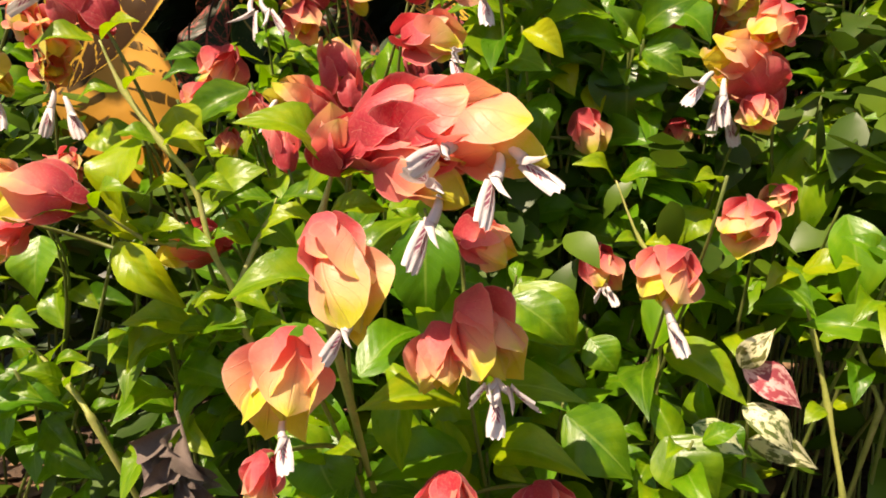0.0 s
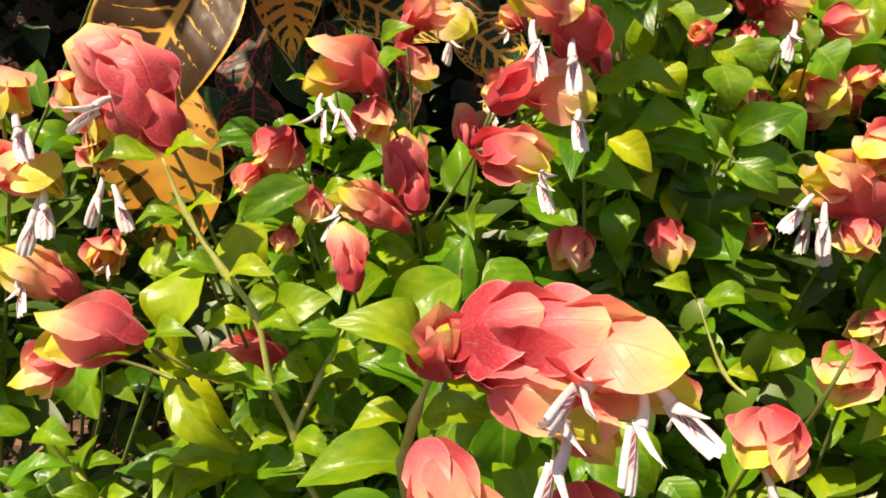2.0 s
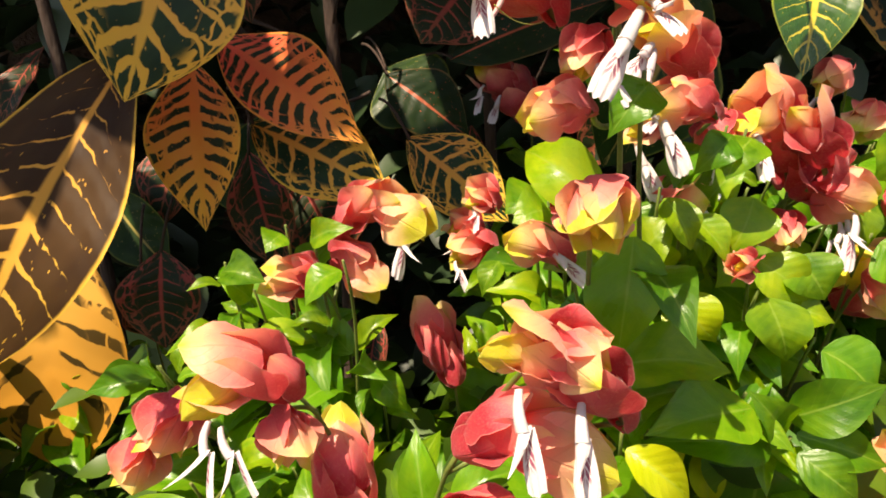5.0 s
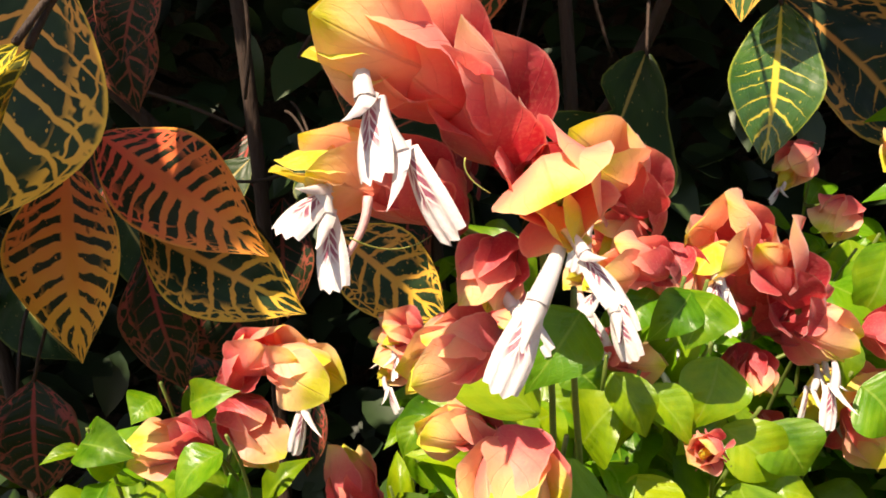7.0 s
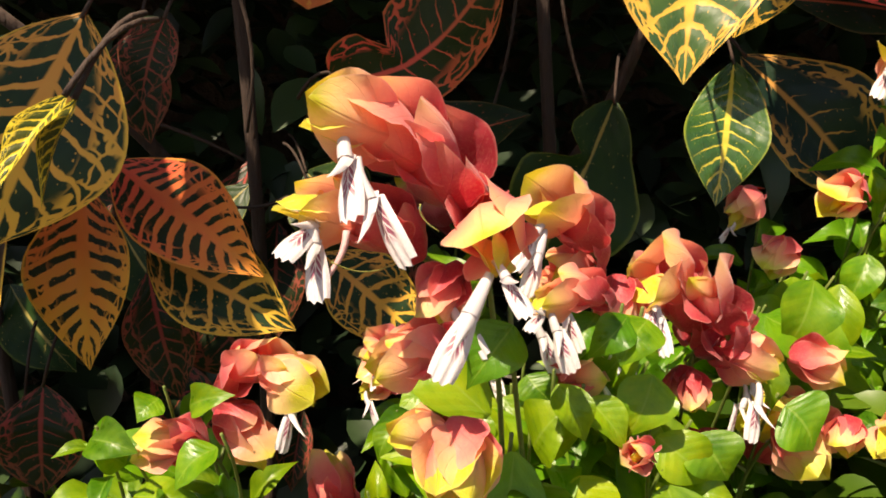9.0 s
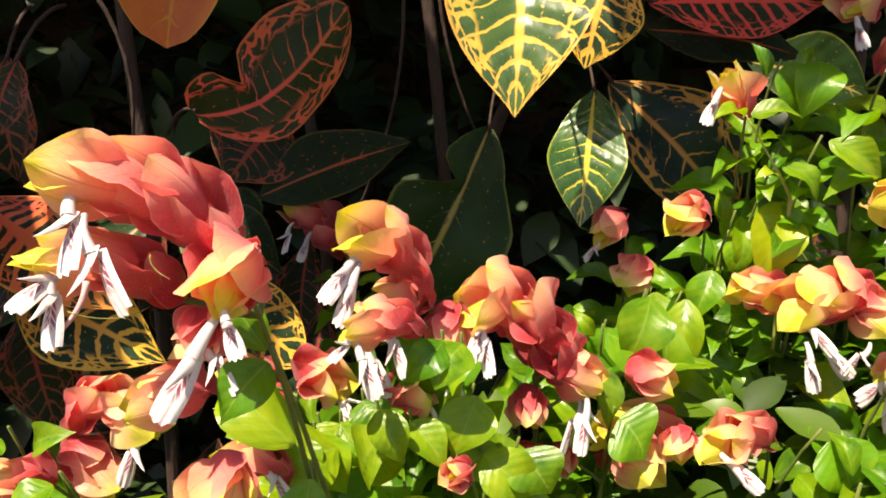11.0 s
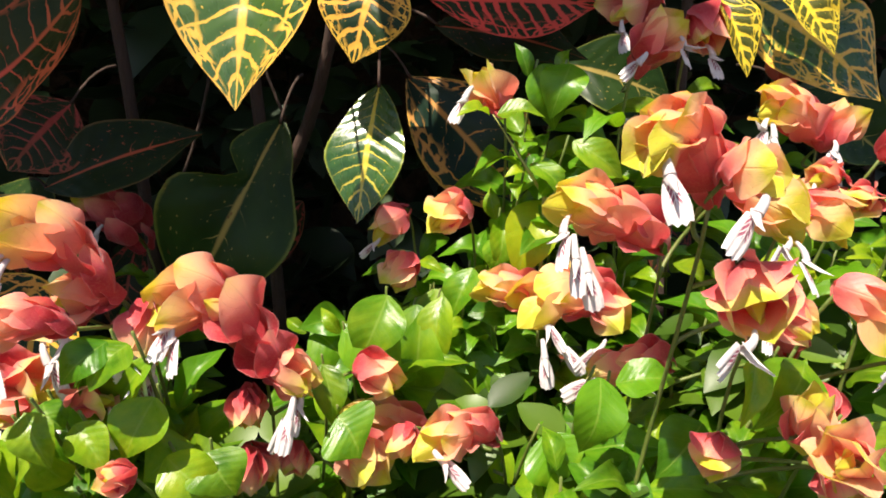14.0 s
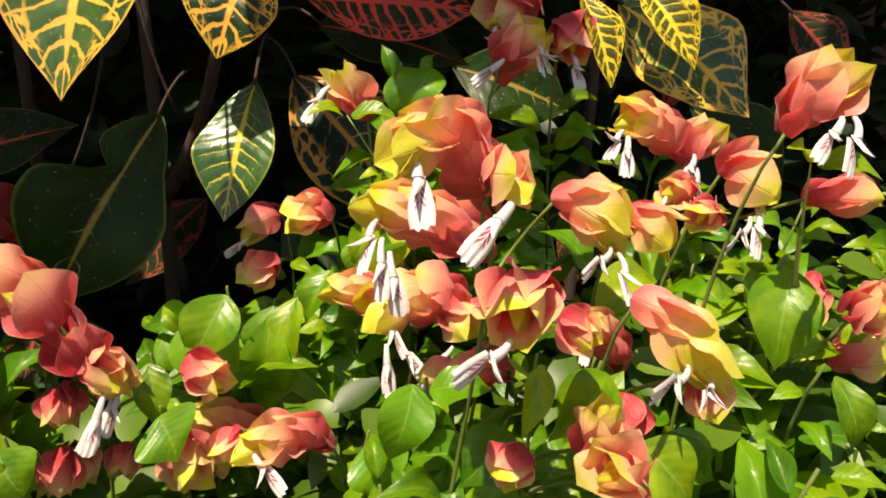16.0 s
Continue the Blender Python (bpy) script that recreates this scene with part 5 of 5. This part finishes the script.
sunlit_leaf((0.123, 0.560, 0.976), (0.134, 0.550, 0.951), 0.019, .5)
sunlit_leaf((0.165, 0.600, 0.918), (0.198, 0.590, 0.890), 0.032, .35)
sunlit_leaf((0.276, 0.660, 0.976), (0.308, 0.650, 0.944), 0.043, .3)
sunlit_leaf((0.269, 0.620, 0.934), (0.287, 0.610, 0.916), 0.041, .25)
sunlit_leaf((0.113, 0.540, 0.831), (0.098, 0.530, 0.786), 0.026, .2)
sunlit_leaf((-0.164, 0.400, 0.824), (-0.140, 0.390, 0.809), 0.018, .5)
sunlit_leaf((-0.049, 0.500, 0.845), (-0.064, 0.490, 0.813), 0.022, .3)
sunlit_leaf((-0.082, 0.420, 0.771), (-0.055, 0.410, 0.752), 0.028, .35)
sunlit_leaf((0.169, 0.570, 1.003), (0.151, 0.558, 0.986), 0.026, 0.35)
sunlit_leaf((0.176, 0.580, 0.971), (0.162, 0.568, 0.942), 0.029, 0.4)
sunlit_leaf((0.207, 0.600, 0.920), (0.178, 0.588, 0.911), 0.036, 0.6)
sunlit_leaf((0.140, 0.570, 0.964), (0.158, 0.558, 0.943), 0.020, 0.45)
sunlit_leaf((0.317, 0.700, 0.919), (0.386, 0.688, 0.898), 0.034, 0.45)
sunlit_leaf((0.350, 0.700, 0.985), (0.339, 0.688, 0.934), 0.027, 0.5)
sunlit_leaf((0.506, 0.520, 0.981), (0.473, 0.508, 0.951), 0.028, 0.4)
sunlit_leaf((0.463, 0.500, 0.994), (0.451, 0.488, 0.964), 0.014, 0.45)
sunlit_leaf((0.510, 0.490, 0.957), (0.534, 0.478, 0.931), 0.030, 0.45)
sunlit_leaf((0.448, 0.700, 1.150), (0.432, 0.688, 1.112), 0.032, 0.2)
sunlit_leaf((0.302, 0.680, 0.932), (0.320, 0.668, 0.951), 0.022, 0.2)
sunlit_leaf((0.292, 0.700, 0.968), (0.284, 0.688, 0.945), 0.028, 0.15)
sunlit_leaf((0.171, 0.530, 0.858), (0.106, 0.518, 0.871), 0.022, 0.2)
sunlit_leaf((0.176, 0.530, 0.860), (0.154, 0.518, 0.888), 0.022, 0.3)
sunlit_leaf((0.177, 0.530, 0.870), (0.217, 0.518, 0.892), 0.026, 0.25)
sunlit_leaf((0.182, 0.530, 0.861), (0.222, 0.518, 0.851), 0.022, 0.25)
sunlit_leaf((0.178, 0.520, 0.857), (0.200, 0.508, 0.835), 0.022, 0.3)
sunlit_leaf((0.091, 0.500, 0.873), (0.117, 0.488, 0.855), 0.020, 0.95)
sunlit_leaf((-0.103, 0.500, 0.847), (-0.149, 0.488, 0.822), 0.026, 0.3)
sunlit_leaf((-0.158, 0.580, 0.880), (-0.192, 0.568, 0.877), 0.018, 0.2)
sunlit_leaf((-0.200, 0.520, 0.823), (-0.227, 0.508, 0.819), 0.018, 0.3)
sunlit_leaf((-0.128, 0.380, 0.819), (-0.141, 0.368, 0.778), 0.030, 0.85)
sunlit_leaf((-0.123, 0.400, 0.712), (-0.165, 0.388, 0.686), 0.024, 0.55)
sunlit_leaf((0.070, 0.420, 0.708), (0.102, 0.408, 0.676), 0.030, 0.35)
sunlit_leaf((0.314, 0.550, 0.787), (0.296, 0.538, 0.688), 0.040, 0.4)
sunlit_leaf((-0.172, 0.420, 0.755), (-0.132, 0.408, 0.713), 0.020, 0.8)
sunlit_leaf((0.102, 0.600, 0.954), (0.120, 0.588, 0.931), 0.024, 0.5)
sunlit_leaf((0.101, 0.580, 0.949), (0.066, 0.568, 0.938), 0.036, 0.6)
sunlit_leaf((0.069, 0.580, 0.968), (0.048, 0.568, 0.967), 0.028, 0.4)
sunlit_leaf((0.153, 0.600, 0.998), (0.133, 0.588, 0.976), 0.026, 0.2)
sunlit_leaf((0.065, 0.600, 0.977), (0.047, 0.588, 0.966), 0.026, 0.3)
sunlit_leaf((0.306, 0.660, 0.998), (0.286, 0.648, 0.954), 0.036, 0.35)
sunlit_leaf((0.113, 0.570, 0.940), (0.130, 0.558, 0.961), 0.032, 0.6)
sunlit_leaf((0.189, 0.600, 0.933), (0.163, 0.588, 0.921), 0.036, 0.45)
sunlit_leaf((0.144, 0.600, 0.965), (0.158, 0.588, 0.932), 0.026, 0.4)
sunlit_leaf((-0.086, 0.620, 0.953), (-0.096, 0.608, 0.947), 0.020, 0.3)
sunlit_leaf((-0.070, 0.620, 0.948), (-0.043, 0.608, 0.960), 0.018, 0.35)
sunlit_leaf((-0.126, 0.620, 0.931), (-0.097, 0.608, 0.929), 0.022, 0.3)
forked = bare_branch(.0038, (-0.146, 0.390, 0.872), (-0.136, 0.388, 0.845), (-0.117, 0.384, 0.815), (-0.102, 0.382, 0.793), (-0.096, 0.380, 0.756), (-0.087, 0.382, 0.730), (-0.084, 0.386, 0.703), (-0.075, 0.392, 0.678))
bare_branch(.0034, (-0.062, 0.400, 0.780), (-0.070, 0.398, 0.764), (-0.075, 0.394, 0.755), (-0.087, 0.382, 0.729), joins=forked)
bare_branch(.0030, (-0.148, 0.362, 0.785), (-0.131, 0.376, 0.764), (-0.117, 0.380, 0.760), (-0.096, 0.380, 0.755), joins=forked)
bare_branch(.0026, (-0.113, 0.388, 0.708), (-0.100, 0.388, 0.705), (-0.084, 0.386, 0.702), joins=forked)
bare_branch(.0034, (0.153, 0.500, 0.767), (0.168, 0.490, 0.723), (0.183, 0.480, 0.708))
bare_branch(.004, (0.263, 0.460, 0.705), (0.273, 0.453, 0.659), (0.281, 0.447, 0.613), (0.291, 0.440, 0.550))
bare_branch(.0034, (0.319, 0.500, 0.664), (0.322, 0.480, 0.630), (0.324, 0.460, 0.605))
bare_branch(.0045, (-0.004, 0.290, 0.805), (-0.013, 0.295, 0.783), (-0.019, 0.300, 0.761))
bare_branch(.004, (-0.255, 0.420, 0.712), (-0.213, 0.410, 0.668), (-0.195, 0.400, 0.649))
bare_branch(.0025, (0.387, 0.690, 1.115), (0.416, 0.695, 1.072), (0.428, 0.700, 1.055))
bare_branch(.0028, (0.623, 0.530, 1.088), (0.635, 0.547, 1.046), (0.644, 0.563, 0.973), (0.624, 0.580, 0.915))
bare_branch(.0024, (0.670, 0.550, 0.979), (0.661, 0.580, 0.959))


def sparse(r, x, z):
    """Whether a leaf is left out, low down where the bush is open at both ends."""
    return (x < -0.08 and z < 0.70 and r.random() < 0.7) or (x > 0.18 and z < 0.69 and r.random() < 0.7) or (0.08 < x < 0.17 and 0.60 < z < 0.71 and r.random() < 0.6)


# leafy branches that fill the bush
def filling(count, seed, far=0.82, low=0.0, drop=0.24):
    """Bushy plants of several leafy stems each."""
    r = random.Random(seed)
    for _ in range(count):
        x, y = r.uniform(-0.62, 1.05), r.uniform(0.36, far)
        plant = None
        for _ in range(4):
            p = Vector((x + r.uniform(-0.07, 0.07), y + r.uniform(-0.05, 0.05), 0))
            p.z = crown_height(p.x, p.y) - low - drop * r.random() ** 1.7
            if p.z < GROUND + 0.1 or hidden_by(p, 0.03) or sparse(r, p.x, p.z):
                continue
            pts = stem_down(p, Vector((r.uniform(-0.3, 0.3), 0.3, -1)).normalized(), 9)
            plant = plant or root("shrimp_plant", pts[-1], "bushy leafy shrimp plant with glossy green leaves", "plant", "leafy branches of the shrimp plant")
            hang("stem", tube_mesh("stem", pts, [0.0010 + 0.0006 * min(1, i / 5) for i in range(len(pts))], STEM, 6), plant, Matrix.Identity(4))
            leafy(plant, pts, 0.004, 0.10, r.uniform(0.036, 0.062), r.uniform(0.05, 0.5))


filling(82, 21)
filling(26, 22, 0.52, 0.16, 0.2)


# cream and pink variegated leaves on a low plant
VARIEGATED = variegated_material()
VARIEGATED_SHAPES = []
for shape in SHRIMP_LEAVES[:4]:
    pale = shape.copy()
    pale.materials[0] = VARIEGATED
    VARIEGATED_SHAPES.append(pale)
pale_plant = root("variegated_plant", (0.225, 0.50, GROUND - 0.01), "low plant with cream, pink and green variegated leaves", "plant")
stalk = curve_points(Vector((0.220, 0.425, 0.65)), Vector((0.225, 0.50, GROUND - 0.01)), Vector((0.01, 0.01, 0.0)), 8)
hang("stem", tube_mesh("stem", stalk, [0.0012 + 0.0001 * i for i in range(9)], STEM, 6), pale_plant, Matrix.Identity(4))
for k, (b, e, wide, pink) in enumerate((((0.212, 0.42, 0.655), (0.230, 0.418, 0.681), 0.017, 0.2), ((0.214, 0.42, 0.655), (0.245, 0.405, 0.635), 0.023, 1.0),
                                        ((0.178, 0.405, 0.625), (0.208, 0.395, 0.611), 0.019, 0.0), ((0.212, 0.415, 0.632), (0.240, 0.40, 0.609), 0.020, 0.1),
                                        ((0.222, 0.43, 0.60), (0.262, 0.415, 0.588), 0.02, 0.15))):
    blade = hang("leaf", VARIEGATED_SHAPES[k % 4], pale_plant, blade_pose(Vector(b), Vector(e), Vector((-0.2, -0.8, 0.6)), wide))
    blade.color = (pink, 0, 0, 1)
    if k != 1:
        blade["label"] = "pale green and cream variegated leaf"
    else:
        blade["label"] = "pink and cream variegated leaf"

# a withered grey-brown tuft of leaves caught in the bush
tuft = root("withered_leaves", (-0.122, 0.365, 0.62), "withered grey-brown curled leaves caught in the bush", "dead leaves")
twig = curve_points(Vector((-0.121, 0.362, 0.668)), Vector((-0.122, 0.42, GROUND - 0.01)), Vector((0.0, 0.01, 0.0)), 8)
hang("twig", tube_mesh("twig", twig, [0.0011] * 9, DRY, 6), tuft, Matrix.Identity(4))
r = random.Random(64)
for k in range(11):
    bend, curl, wave = r.uniform(0.2, 0.55), r.uniform(0.5, 1.0), r.uniform(0, 6)
    crumpled = blade_mesh("withered_leaf", 9, 6, ovate(0.45, 0.6, 0.9), lambda u, v: curl * u * u * 0.5 + bend * math.sin(2.6 * v) + 0.06 * math.sin(14 * v + wave) * u, DRY)
    b = Vector((-0.121 + r.uniform(-0.004, 0.004), 0.358, 0.662 - 0.0035 * k))
    way = Vector((r.uniform(-1, 1), r.uniform(-0.5, 0.1), r.uniform(-1.0, -0.1))).normalized()
    hang("leaf", crumpled, tuft, blade_pose(b, b + way * r.uniform(0.018, 0.032), Vector((r.uniform(-0.6, 0.6), -0.8, r.uniform(0, 0.8))), r.uniform(0.009, 0.014)))


def inner_spot(r):
    x, y = r.uniform(-0.7, 1.15), r.uniform(0.46, 0.86)
    z = crown_height(x, y) - 0.05 - 0.38 * r.random() ** 1.3
    p = Vector((x, y, z))
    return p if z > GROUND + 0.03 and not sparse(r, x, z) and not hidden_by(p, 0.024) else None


scattered("inner_foliage", 7500, inner_spot, (0.03, 0.055), FOLIAGE, "inner shrimp plant leaves, shade put into their darker greens", "foliage", 11, 0.9)
